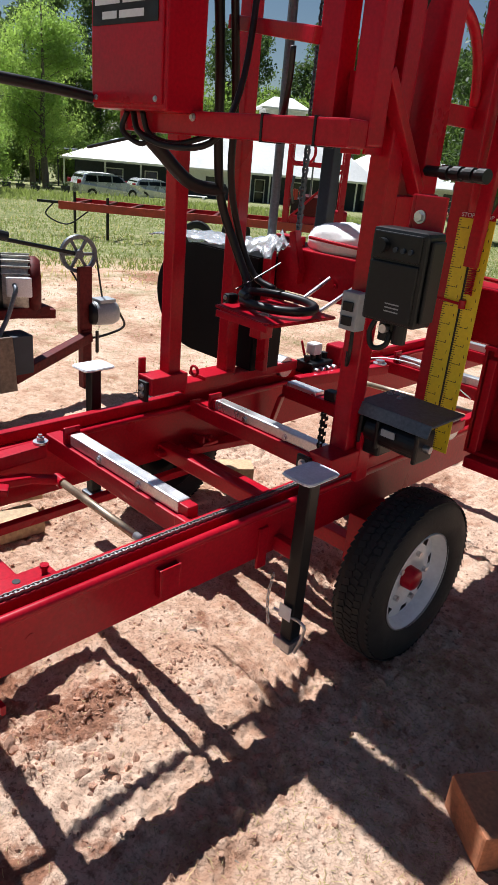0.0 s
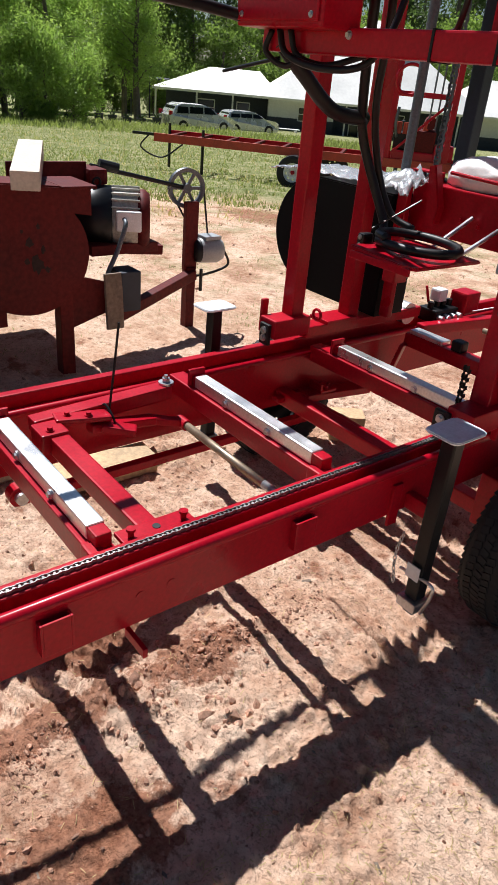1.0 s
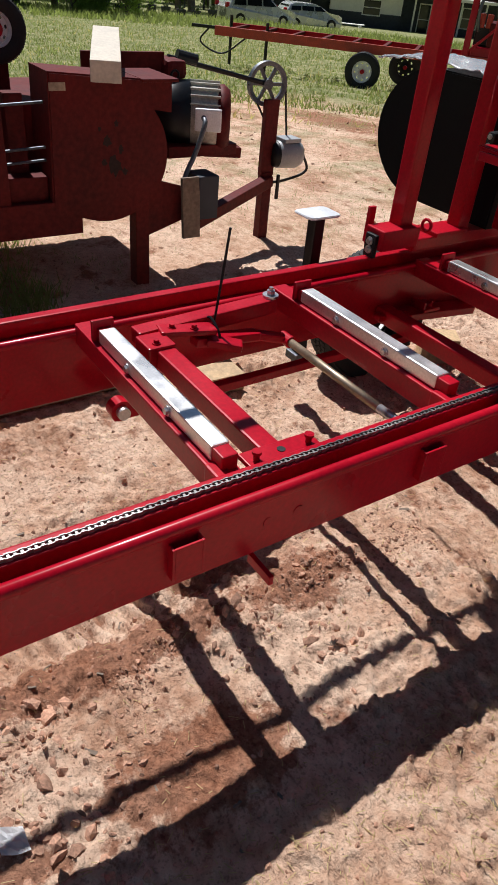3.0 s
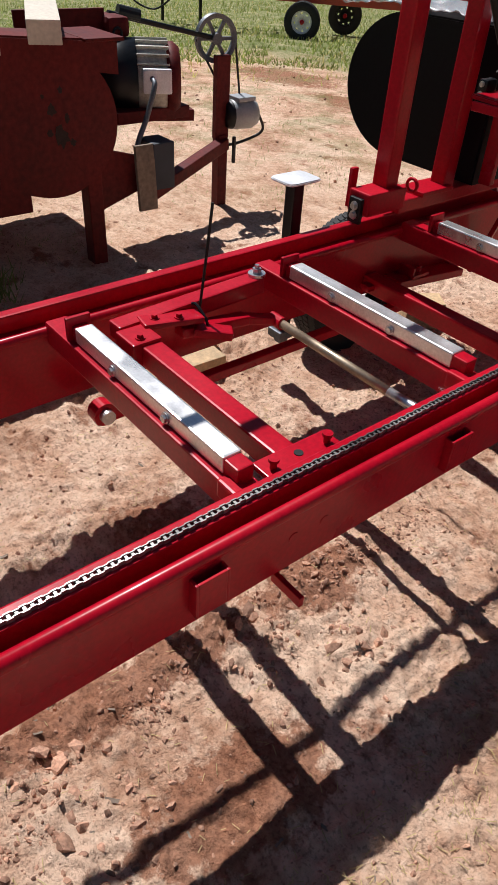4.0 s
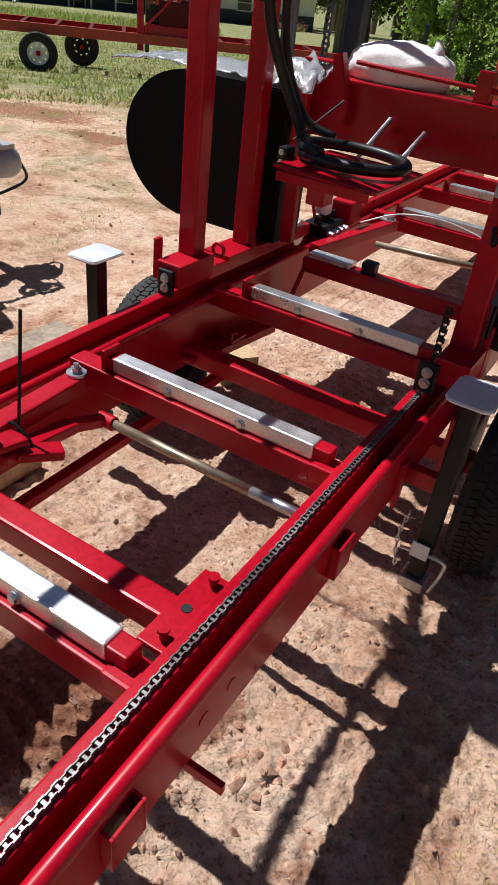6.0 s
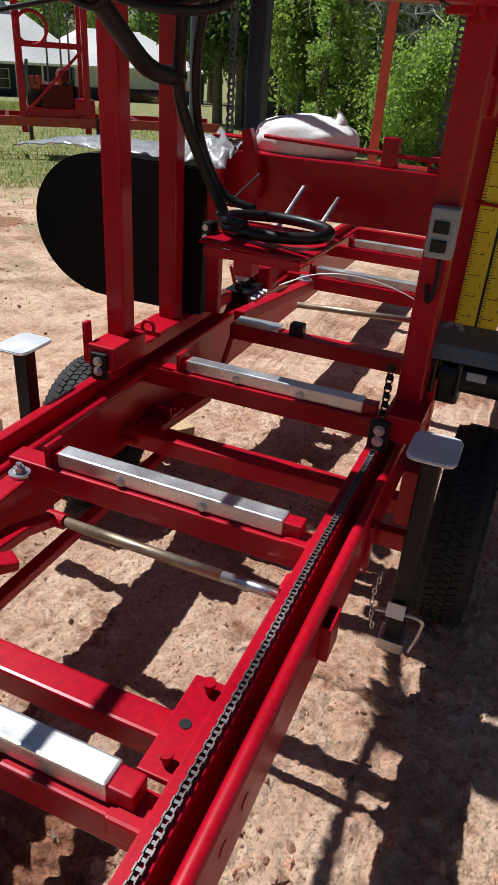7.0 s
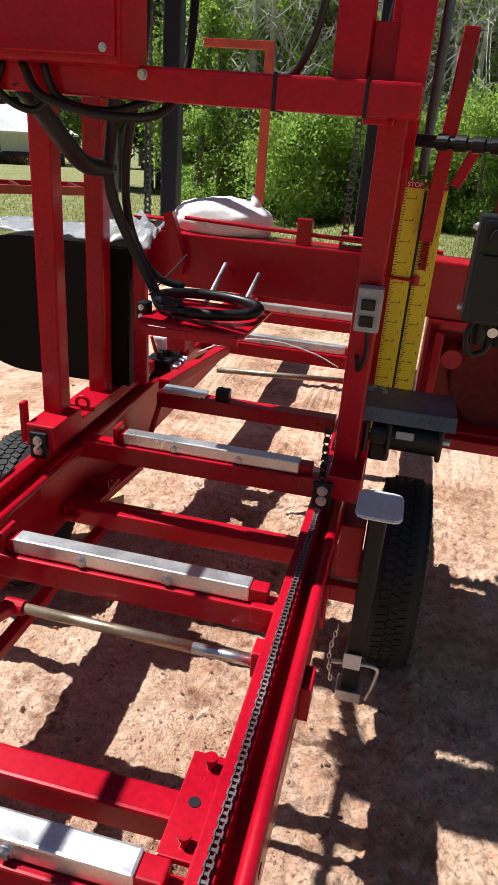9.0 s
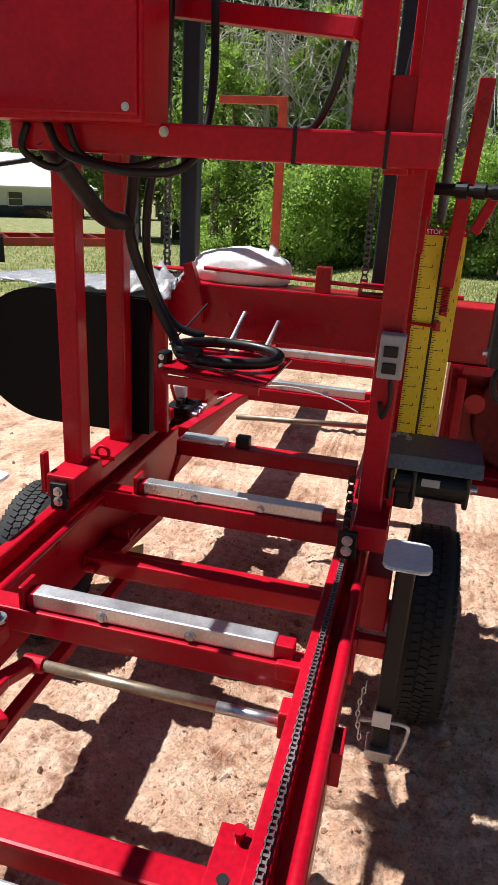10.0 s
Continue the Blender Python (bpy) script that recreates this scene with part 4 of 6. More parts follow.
wpart("strip_gap", box(bmesh.new(), (-1.112, 2.2475, 0.705), (-1.104, 2.2495, 1.50)), INK, scale)
wpart("pointer", cyl(bmesh.new(), (-1.19, 2.235, 1.24), (-1.09, 2.235, 1.235), 0.005, n=8), RED, head)
wpart("pointer_knob", cyl(bmesh.new(), (-1.095, 2.235, 1.25), (-1.095, 2.235, 1.222), 0.012, n=12), RED, head)
spring = [(-1.082 + 0.011 * math.cos(i * 0.9), 2.235 + 0.011 * math.sin(i * 0.9), 1.27 + i * 0.0011) for i in range(90)]
wpart("spring", pipe(bmesh.new(), spring, 0.003, 5, step=1), RED, head)
lever = wpart("lever", beam(bmesh.new(), (-1.085, 2.22, 1.36), (-1.058, 2.20, 1.92), 0.042, 0.03, 0.004, (0, 1, 0)), RED, head)
wpart("lever_tip", beam(bmesh.new(), (-1.03, 2.22, 1.52), (-0.99, 2.22, 1.62), 0.03, 0.03, 0.004, (0, 1, 0)), RED, lever)
rb = wpart("roller_bar", cyl(bmesh.new(), (-1.165, 1.99, 1.635), (-0.965, 1.94, 1.635), 0.015, n=16), BLACK, head)
for q in (0.35, 0.55, 0.75, 0.95):
    c = Vector((-1.165, 1.99, 1.635)).lerp(Vector((-0.945, 1.935, 1.635)), q)
    wpart("collar", cyl(bmesh.new(), c + Vector((-0.014, 0.0035, 0)), c + Vector((0.014, -0.0035, 0)), 0.020, n=16), BLACK, rb)

# tray with the pump under it
tray = wpart("tray", box(bmesh.new(), (-1.20, 1.88, 0.927), (-0.92, 2.07, 0.935), 0.003), GREYSTEEL, head, "grey steel tray, bolted")
wpart("bent_lip", beam(bmesh.new(), (-1.195, 1.866, 0.917), (-0.92, 1.866, 0.917), 0.006, 0.042, 0.002, (0, 0.45, 1)), GREYSTEEL, tray)
for x, y in ((-1.175, 2.02), (-1.14, 2.045), (-1.165, 2.045), (-1.13, 2.01)):
    wpart("bolt", bolt(bmesh.new(), (x, y, 0.935), (0, 0, 1), 0.007, 0.008), STEEL, tray)
fm = wpart("feed_motor", cyl(bmesh.new(), (-1.15, 1.905, 0.850), (-0.955, 1.90, 0.850), 0.046, n=28), BLACK, tray)
for fx in (-1.165, -1.10, -0.955):
    wpart("motor_flange", box(bmesh.new(), (fx - 0.008, 1.855, 0.80), (fx + 0.008, 1.955, 0.898), 0.008), BLACK, fm)
wpart("gearbox", box(bmesh.new(), (-1.155, 1.87, 0.77), (-1.09, 1.96, 0.85), 0.012), BLACK, fm)
wpart("shaft", cyl(bmesh.new(), (-0.955, 1.90, 0.850), (-0.925, 1.90, 0.850), 0.012, n=14), STEEL, fm)
wpart("motor_label", box(bmesh.new(), (-1.08, 1.852, 0.858), (-1.03, 1.856, 0.880)), GREYBOX, tray)
wpart("motor_bracket", box(bmesh.new(), (-1.17, 1.86, 0.66), (-1.15, 1.92, 0.84), 0.003), RED, tray)

# switch box and drive box on the near post
sw = wpart("switch_box", box(bmesh.new(), (-1.236, 1.762, 1.175), (-1.172, 1.810, 1.290), 0.006), GREYBOX, head, "grey push button switch box")
for z in (1.205, 1.248):
    wpart("button", box(bmesh.new(), (-1.224, 1.754, z - 0.014), (-1.188, 1.763, z + 0.014), 0.003), BLACK, sw)
wpart("switch_cable", pipe(bmesh.new(), [(-1.20, 1.79, 1.176), (-1.195, 1.785, 1.11), (-1.21, 1.80, 1.06), (-1.22, 1.81, 1.10)], 0.006, 8), HOSE, sw, smooth=True)
vfd = wpart("drive_box", box(bmesh.new(), (-0.995, 1.530, 1.285), (-0.842, 1.612, 1.508), 0.010), BLACK, head, "black plastic speed drive box")
wpart("cover", box(bmesh.new(), (-0.985, 1.522, 1.293), (-0.852, 1.531, 1.432), 0.004), BLACK, vfd)
wpart("control_panel", box(bmesh.new(), (-0.985, 1.523, 1.438), (-0.852, 1.531, 1.500), 0.003), BLACK, vfd)
wpart("knob", cyl(bmesh.new(), (-0.955, 1.523, 1.468), (-0.955, 1.506, 1.468), 0.017, n=24), BLACK, vfd)
for bx in (-0.918, -0.897, -0.876):
    wpart("button", cyl(bmesh.new(), (bx, 1.523, 1.462), (bx, 1.517, 1.462), 0.006, n=14), NAVY, vfd)
for bz in (1.335, 1.326, 1.317):
    wpart("printed_line", box(bmesh.new(), (-0.925, 1.5212, bz), (-0.885, 1.5222, bz + 0.003)), GREYBOX, vfd)
wpart("side_rib", box(bmesh.new(), (-0.842, 1.545, 1.30), (-0.832, 1.60, 1.49), 0.004), BLACK, vfd)
for bz in (1.31, 1.48):
    wpart("bolt", bolt(bmesh.new(), (-0.995, 1.575, bz), (-1, 0, 0), 0.007, 0.010), STEEL, vfd)
for bx, by in ((-0.945, 1.575), (-0.90, 1.57)):
    wpart("gland", cyl(bmesh.new(), (bx, by, 1.288), (bx, by, 1.235), 0.018, n=16), BLACK, vfd)
wpart("gland_nut", cyl(bmesh.new(), (-0.925, 1.545, 1.272), (-0.925, 1.528, 1.272), 0.011, n=12), STEEL, vfd)
wpart("loop_cable", pipe(bmesh.new(), [(-0.965, 1.56, 1.29), (-0.975, 1.55, 1.25), (-0.96, 1.55, 1.215), (-0.93, 1.56, 1.225), (-0.925, 1.57, 1.26)], 0.007, 8), HOSE, vfd, smooth=True)
wpart("drive_bracket", box(bmesh.new(), (-0.955, 1.613, 1.45), (-0.945, 1.71, 1.585), 0.003), RED, vfd)
wpart("hanger_plate", box(bmesh.new(), (-0.945, 1.613, 1.45), (-0.86, 1.621, 1.585), 0.003), RED, vfd)
wpart("bolt", bolt(bmesh.new(), (-0.925, 1.613, 1.535), (0, -1, 0), 0.011, 0.012), STEEL, vfd)

# valve group by the far rail
vg = wpart("valve_block", box(bmesh.new(), (-2.13, 2.87, 0.66), (-2.03, 2.98, 0.765), 0.010), RED, bed)
vb = wpart("valve_body", box(bmesh.new(), (-2.16, 2.68, 0.635), (-2.05, 2.85, 0.70), 0.010), BLACK, vg)
for vy in (2.70, 2.745, 2.79, 2.835):
    wpart("port_fitting", cyl(bmesh.new(), (-2.05, vy, 0.668), (-2.02, vy, 0.668), 0.013, n=12), STEEL, vb)
    wpart("spool_cap", cyl(bmesh.new(), (-2.105, vy, 0.70), (-2.105, vy, 0.728), 0.016, n=14), BLACK, vb)
wpart("valve_cap", box(bmesh.new(), (-2.145, 2.73, 0.725), (-2.085, 2.79, 0.785), 0.010), WHITE, vg)
wpart("valve_lever", beam(bmesh.new(), (-2.12, 2.70, 0.72), (-2.135, 2.68, 0.80), 0.012, 0.012, 0.003), RED, vg)
wpart("pale_hose", pipe(bmesh.new(), [(-1.98, 2.86, 0.70), (-1.84, 2.93, 0.755), (-1.66, 2.97, 0.765), (-1.48, 3.0, 0.725), (-1.36, 3.02, 0.67)], 0.003, 8), PADMETAL, vg, "thin pale plastic hose", True)

# sack and plastic sheeting
def lump(name, c, size, seed, material, label, cat, amp=0.18, sub=4):
    bm = bmesh.new()
    bmesh.ops.create_icosphere(bm, subdivisions=sub, radius=1)
    for v in bm.verts:
        d = v.co.copy()
        s = 1 + amp * noise.noise(d * 1.6 + Vector((seed, 0, 0))) + amp * 0.5 * noise.noise(d * 5 + Vector((0, seed, 0))) + amp * 0.25 * noise.noise(d * 11)
        v.co = Vector((d.x * size[0], d.y * size[1], max(d.z, -0.55) * size[2])) * s + Vector(c)
    ob = part(name, bm, material, None, "", True)
    return tagged(ob, label, cat)


lump("sack", (-1.795, 2.475, 1.328), (0.190, 0.108, 0.078), 3, BAG, "white plastic sack lying on the red blade beam", "sack", 0.10)
bm = bmesh.new()
pipe(bm, [(-1.70, 2.47, 1.335), (-1.685, 2.475, 1.375), (-1.68, 2.475, 1.395), (-1.69, 2.48, 1.422)], 0.048, 10, 0.005)
wpart("sack_neck", bm, BAG, bpy.data.objects["sack"], smooth=True)
sheet = bmesh.new()
nu, nv = 60, 22
grid = []
for u in range(nu + 1):
    a = u / nu
    heap = max(0.0, min(1.0, (a - 0.62) / 0.25))
    row = []
    for v in range(nv + 1):
        b = v / nv
        crease = noise.noise(Vector((u * 0.30, v * 0.55, 2))) * (0.012 + 0.034 * heap) + noise.noise(Vector((u * 0.9, v * 1.4, 7))) * (0.003 + 0.010 * heap)
        z = 1.252 + 0.020 * math.sin(math.pi * a) * math.sin(math.pi * b) + 0.055 * heap * math.sin(math.pi * b) + crease - 0.09 * max(0, 0.25 - a)
        row.append(sheet.verts.new((-2.82 + 0.85 * a, 2.24 + 0.27 * b + 0.03 * math.sin(u * 0.4) * heap, max(z, 1.236 if a > 0.2 else 1.21))))
    grid.append(row)
for u in range(nu):
    for v in range(nv):
        sheet.faces.new((grid[u][v], grid[u + 1][v], grid[u + 1][v + 1], grid[u][v + 1]))
ob = part("plastic_sheet", sheet, CLEAR, None, "", True)
tagged(ob, "crumpled milky plastic sheeting lying on the black guard", "plastic sheet")
sol = ob.modifiers.new("thick", "SOLIDIFY")
sol.thickness = 0.003

# ---- old sawmill ----
old = thing("old_sawmill", (-3.9, 1.4, 0), "weathered dark red old sawmill standing in the dirt yard", "sawmill")
X = -3.75
arc = [(1.405 + 0.335 * math.cos(a), 0.645 + 0.325 * math.sin(a)) for a in [-1.9 + 2.6 * i / 20 for i in range(21)]]
hz = wpart("wheel_housing", prism(bmesh.new(), arc + [(1.76, 0.84), (1.76, 0.985), (1.12, 1.03), (1.10, 0.40)], "x", X - 0.26, X, 0.008), DARKRED, old)
rr = random.Random(12)
for cy, cz, sz in ((1.43, 0.60, 0.055), (1.40, 0.72, 0.03), (1.47, 0.68, 0.022), (1.45, 0.80, 0.016), (1.38, 0.62, 0.018), (1.49, 0.57, 0.02), (1.36, 0.78, 0.012)):
    blot = [(cy + sz * rr.uniform(0.4, 1.0) * math.cos(a), cz + sz * rr.uniform(0.5, 1.2) * math.sin(a)) for a in [i * 0.42 for i in range(15)]]
    wpart("rust_patch", prism(bmesh.new(), blot, "x", X, X + 0.0015), RUST, hz)
wpart("maker_plate", box(bmesh.new(), (X, 1.12, 0.95), (X + 0.003, 1.20, 0.985), 0.001), OLDWOOD, hz)
wpart("top_bracket", box(bmesh.new(), (X - 0.30, 1.58, 0.985), (X + 0.03, 1.78, 1.0), 0.004), DARKRED, old)
wpart("back_plate", beam(bmesh.new(), (X - 0.55, 1.50, 0.985), (X - 0.50, 1.97, 0.99), 0.02, 0.12, 0.004), DARKRED, old)
wpart("back_box", box(bmesh.new(), (X - 0.62, 1.95, 0.92), (X - 0.42, 2.08, 1.02), 0.03), DARKRED, old)
wpart("leg", box(bmesh.new(), (X - 0.12, 1.565, -0.20), (X - 0.03, 1.645, 0.45), 0.006), DARKRED, old)
wpart("skirt_plate", prism(bmesh.new(), [(1.58, 0.16), (1.90, 0.26), (1.88, 0.44), (1.60, 0.52)], "x", X - 0.1, X - 0.08, 0.003), DARKRED, old)
wpart("base_beam", beam(bmesh.new(), (X - 0.06, 1.25, 0.36), (X - 0.12, -1.6, 0.36), 0.12, 0.17, 0.006), DARKRED, old)
wpart("upper_beam", beam(bmesh.new(), (X - 0.10, 1.1, 0.50), (X - 0.15, -1.6, 0.52), 0.10, 0.12, 0.006), DARKRED, old)
wpart("engine_frame", box(bmesh.new(), (X - 1.05, 0.9, 0.26), (X - 0.30, 1.80, 0.84), 0.01), DARKRED, old)
wpart("bed_panel", box(bmesh.new(), (X - 1.25, -1.6, 0.50), (X - 0.16, 1.05, 0.56), 0.006), DARKRED, old)
wpart("mast", box(bmesh.new(), (X - 0.14, 0.785, 0.3), (X - 0.02, 0.90, 2.1), 0.008), DARKRED, old)
wpart("mast_sleeve", box(bmesh.new(), (X - 0.16, 0.765, 1.18), (X, 0.915, 1.4), 0.01), DARKRED, old)
wpart("side_panel", box(bmesh.new(), (X - 0.95, -1.6, 0.66), (X - 0.12, 0.74, 0.98), 0.006), DARKRED, old)
wpart("step_shelf", box(bmesh.new(), (X - 0.10, 0.45, 0.78), (X + 0.10, 0.70, 0.80), 0.004), DARKRED, old)
wpart("leg", box(bmesh.new(), (X - 0.12, 0.52, -0.22), (X - 0.02, 0.62, 0.34), 0.006), DARKRED, old)
for z in (0.66, 0.60, 0.86):
    wpart("bright_rod", cyl(bmesh.new(), (X - 0.08, 0.50, z), (X - 0.08, 1.12, z + 0.03), 0.007, n=8), GREYSTEEL, old)
wpart("upright", box(bmesh.new(), (X - 0.22, 0.95, 0.4), (X - 0.14, 1.04, 0.92), 0.006), DARKRED, old)
wpart("prop_board", beam(bmesh.new(), (X - 0.01, 1.90, 0.17), (X - 0.04, 1.90, 0.50), 0.11, 0.025, 0.004, (1, 0, 0)), SHADEWOOD, old, "weathered board leaning on the frame")
wpart("junction_box", box(bmesh.new(), (X - 0.18, 1.95, 0.26), (X - 0.02, 2.08, 0.50), 0.008), SLATE, old)
# electric motor
MOTOR_M = Matrix.Translation((X - 0.42, 2.03, 0.735)) @ Matrix.Rotation(radians(62), 4, "Z") @ Matrix.Scale(1.2, 4)
mo = bmesh.new()
lathe(mo, [(0.001, -0.02), (0.10, -0.02), (0.145, 0.05), (0.15, 0.06), (0.15, 0.17), (0.13, 0.19), (0.12, 0.20), (0.001, 0.205)], MOTOR_M, 36)
motor = wpart("motor", mo, MOTORGREY, old, "grey and black electric motor", True)
wpart("end_bell", lathe(bmesh.new(), [(0.001, -0.15), (0.11, -0.15), (0.145, -0.12), (0.160, -0.05), (0.160, 0.050), (0.13, 0.056)], MOTOR_M, 36), BLACK, motor, "black end bell", True)
for i in range(9):
    a = radians(30 + i * 15)
    d = MOTOR_M.to_3x3()
    o = MOTOR_M.translation
    off = d @ Vector((0, 0.154 * math.cos(a), 0.154 * math.sin(a)))
    wpart("cooling_fin", beam(bmesh.new(), o + off + d @ Vector((0.05, 0, 0)), o + off + d @ Vector((0.19, 0, 0)), 0.006, 0.022, 0.001, off), MOTORGREY, motor)
wpart("terminal_box", box(bmesh.new(), (-0.04, -0.05, -0.055), (0.11, 0.04, 0.065), 0.010, Matrix.Translation((X - 0.235, 2.075, 0.75)) @ Matrix.Rotation(radians(62), 4, "Z")), PADMETAL, motor, "pale grey terminal box")
fc = bmesh.new()
lathe(fc, [(0.14, 0.18), (0.15, 0.185), (0.15, 0.215), (0.13, 0.24), (0.001, 0.245)], MOTOR_M, 36)
wpart("fan_cover", fc, DARKRED, motor, smooth=True)
eye = bmesh.new()
lathe(eye, [(0.024 + 0.007 * math.cos(a), 0.007 * math.sin(a)) for a in [2 * math.pi * i / 8 for i in range(8)]], Matrix.Translation((X - 0.42, 2.0, 0.945)), 20, True)
wpart("lifting_eye", eye, BLACK, motor, smooth=True)
wpart("conduit", pipe(bmesh.new(), [(X - 0.19, 2.06, 0.77), (X - 0.14, 2.04, 0.74), (X - 0.13, 1.98, 0.60), (X - 0.10, 1.90, 0.48), (X - 0.09, 1.88, 0.36)], 0.014, 8), GREYSTEEL, old, smooth=True)
wpart("motor_base", box(bmesh.new(), (X - 0.55, 1.85, 0.56), (X - 0.2, 2.30, 0.62), 0.005), DARKRED, old)
wpart("bracket_arm", beam(bmesh.new(), (X - 0.35, 2.15, 0.56), (X - 0.3, 2.38, 0.55), 0.10, 0.06), DARKRED, old)
# pulley post and its small motor
PX, PY = -4.22, 2.72
wpart("floor_arm", beam(bmesh.new(), (X - 0.15, 2.0, 0.20), (PX + 0.02, PY + 0.02, 0.31), 0.07, 0.07), DARKRED, old)
wpart("post", box(bmesh.new(), (PX - 0.035, PY - 0.035, -0.13), (PX + 0.035, PY + 0.035, 0.36), 0.005), DARKRED, old)
wpart("motor_plate", box(bmesh.new(), (PX - 0.02, PY - 0.05, 0.34), (PX + 0.02, PY + 0.05, 0.80), 0.004), DARKRED, old)
pc = Vector((PX - 0.04, PY - 0.02, 0.88))
pm = Matrix.Translation(pc) @ Matrix.Rotation(radians(-12), 4, "Z")
pu = bmesh.new()
lathe(pu, [(0.115, -0.018), (0.128, -0.02), (0.121, 0), (0.128, 0.02), (0.115, 0.018), (0.102, 0.011), (0.102, -0.011)], pm, 40, True)
pulley = wpart("pulley", pu, GREYSTEEL, old, "grey six-spoked belt pulley")
wpart("hub", lathe(bmesh.new(), [(0.001, 0.03), (0.03, 0.03), (0.03, -0.03), (0.001, -0.03)], pm, 20), GREYSTEEL, pulley)
for i in range(6):
    a = math.pi * i / 3
    wpart("spoke", beam(bmesh.new(), pm @ Vector((0, 0.025 * math.cos(a), 0.025 * math.sin(a))), pm @ Vector((0, 0.106 * math.cos(a), 0.106 * math.sin(a))), 0.02, 0.016, 0.002, pm.to_3x3() @ Vector((1, 0, 0))), GREYSTEEL, pulley)
mc = Vector((PX + 0.02, PY + 0.14, 0.47))
belt = bmesh.new()
for s in (-1, 1):
    a = pc + pm.to_3x3() @ Vector((0, 0.126 * s, 0))
    b = mc + pm.to_3x3() @ Vector((-0.06, 0.03 * s, 0))
    pipe(belt, [a, b], 0.007, 6)
wpart("belt", belt, HOSE, old)
sm = bmesh.new()
lathe(sm, [(0.001, -0.10), (0.06, -0.10), (0.085, -0.07), (0.088, 0.06), (0.07, 0.10), (0.001, 0.105)], Matrix.Translation(mc) @ Matrix.Rotation(radians(80), 4, "Z"), 28)
smo = wpart("small_motor", sm, GREYBOX, old, "grey painted small electric motor", True)
wpart("end_cap", lathe(bmesh.new(), [(0.001, -0.118), (0.066, -0.114), (0.078, -0.098), (0.084, -0.07)], Matrix.Translation(mc) @ Matrix.Rotation(radians(80), 4, "Z"), 28), BLACK, smo, "black end cap", True)
wpart("motor_top", box(bmesh.new(), (mc.x - 0.06, mc.y - 0.06, 0.55), (mc.x + 0.06, mc.y + 0.07, 0.575), 0.005), GREYBOX, smo)
wpart("cable", pipe(bmesh.new(), [(mc.x + 0.05, mc.y + 0.1, 0.48), (mc.x + 0.03, mc.y + 0.16, 0.36), (mc.x, mc.y, 0.30), (mc.x - 0.02, mc.y - 0.15, 0.29)], 0.009, 8), HOSE, old, smooth=True)
wpart("crank", beam(bmesh.new(), (PX + 0.08, PY + 0.05, 0.36), (PX + 0.08, PY + 0.05, 0.20), 0.02, 0.02), BLACK, old)
wpart("drive_shaft", cyl(bmesh.new(), (X - 0.55, 2.02, 1.02), pc, 0.014, n=10), BLACK, old)
wpart("shaft_joint", cyl(bmesh.new(), (X - 0.55, 2.08, 1.03), (X - 0.53, 2.2, 1.005), 0.03, n=12), BLACK, old)
# spare wheel leaning behind the mast
spare = wpart("spare_wheel", cyl(bmesh.new(), (-4.45, 1.07, 1.13), (-4.35, 1.07, 1.13), 0.02), STEEL, old)
wheel("spare", spare, (-4.35, 1.07, 1.13), 0.155, 0.11, 0.08, 1)
wpart("spare_bracket", box(bmesh.new(), (-4.5, 0.95, 0.4), (-4.42, 1.15, 1.15), 0.006), DARKRED, old)
# the old mill stands a little lower and further off
S_OLD, PIVOT = 1.0725, Vector((-0.303, -0.088, 1.556))
old.location = PIVOT + S_OLD * (old.location - PIVOT)
old.scale = (S_OLD, S_OLD, S_OLD)
# timber offcut on the old mill
tim = tagged(part("timber", box(bmesh.new(), (-0.95, -0.075, 0), (0.0, 0.075, 0.10), 0.004, Matrix.Translation((-3.88, 1.46, 0.957)) @ Matrix.Rotation(radians(-24), 4, "Z") @ Matrix.Rotation(radians(3.5), 4, "Y")), PALETIMBER), "bleached sawn pine timber lying on the old mill", "timber")

# boards on the ground
def board(a, b, w, h, label, m=TIMBER):
    return tagged(part("board", beam(bmesh.new(), a, b, w, h, 0.004), m), label, "board", "boards under the mill")


board((-2.72, -1.2, 0.06), (-2.70, 1.15, 0.07), 0.10, 0.10, "long weathered timber lying on the dirt beside the track", OLDWOOD)
board((-3.0, 1.30, 0.06), (-2.99, 2.12, 0.06), 0.13, 0.145, "grey weathered timber lying beside the far wheel", OLDWOOD)
board((-2.52, 0.95, 0.05), (-2.5, 1.42, 0.05), 0.15, 0.08, "sawn pine block lying on the dirt")
board((-2.75, 1.10, 0.13), (-2.62, 1.50, 0.13), 0.14, 0.06, "sawn pine board lying on a block")
board((-2.32, 2.36, 0.06), (-2.22, 2.50, 0.06), 0.12, 0.15, "sawn pine block on the dirt by the wheel")
tagged(part("brick_block", box(bmesh.new(), (-0.10, -0.17, -0.01), (0.10, 0.17, 0.115), 0.010, Matrix.Translation((-0.315, 1.655, 0.0)) @ Matrix.Rotation(radians(-35), 4, "Z")), BRICKRED), "orange-red block lying on the dirt", "block")


scrap = bmesh.new()
sg = [[scrap.verts.new((-1.16 + 0.012 * u + 0.004 * v, -0.03 + 0.011 * v, 0.02 + 0.006 * math.sin(u * 1.7 + v))) for v in range(6)] for u in range(6)]
for u in range(5):
    for v in range(5):
        scrap.faces.new((sg[u][v], sg[u + 1][v], sg[u + 1][v + 1], sg[u][v + 1]))
bmesh.ops.solidify(scrap, geom=scrap.faces[:], thickness=0.002)
tagged(part("paper_scrap", scrap, WHITE), "small crumpled white paper scrap on the dirt", "paper")


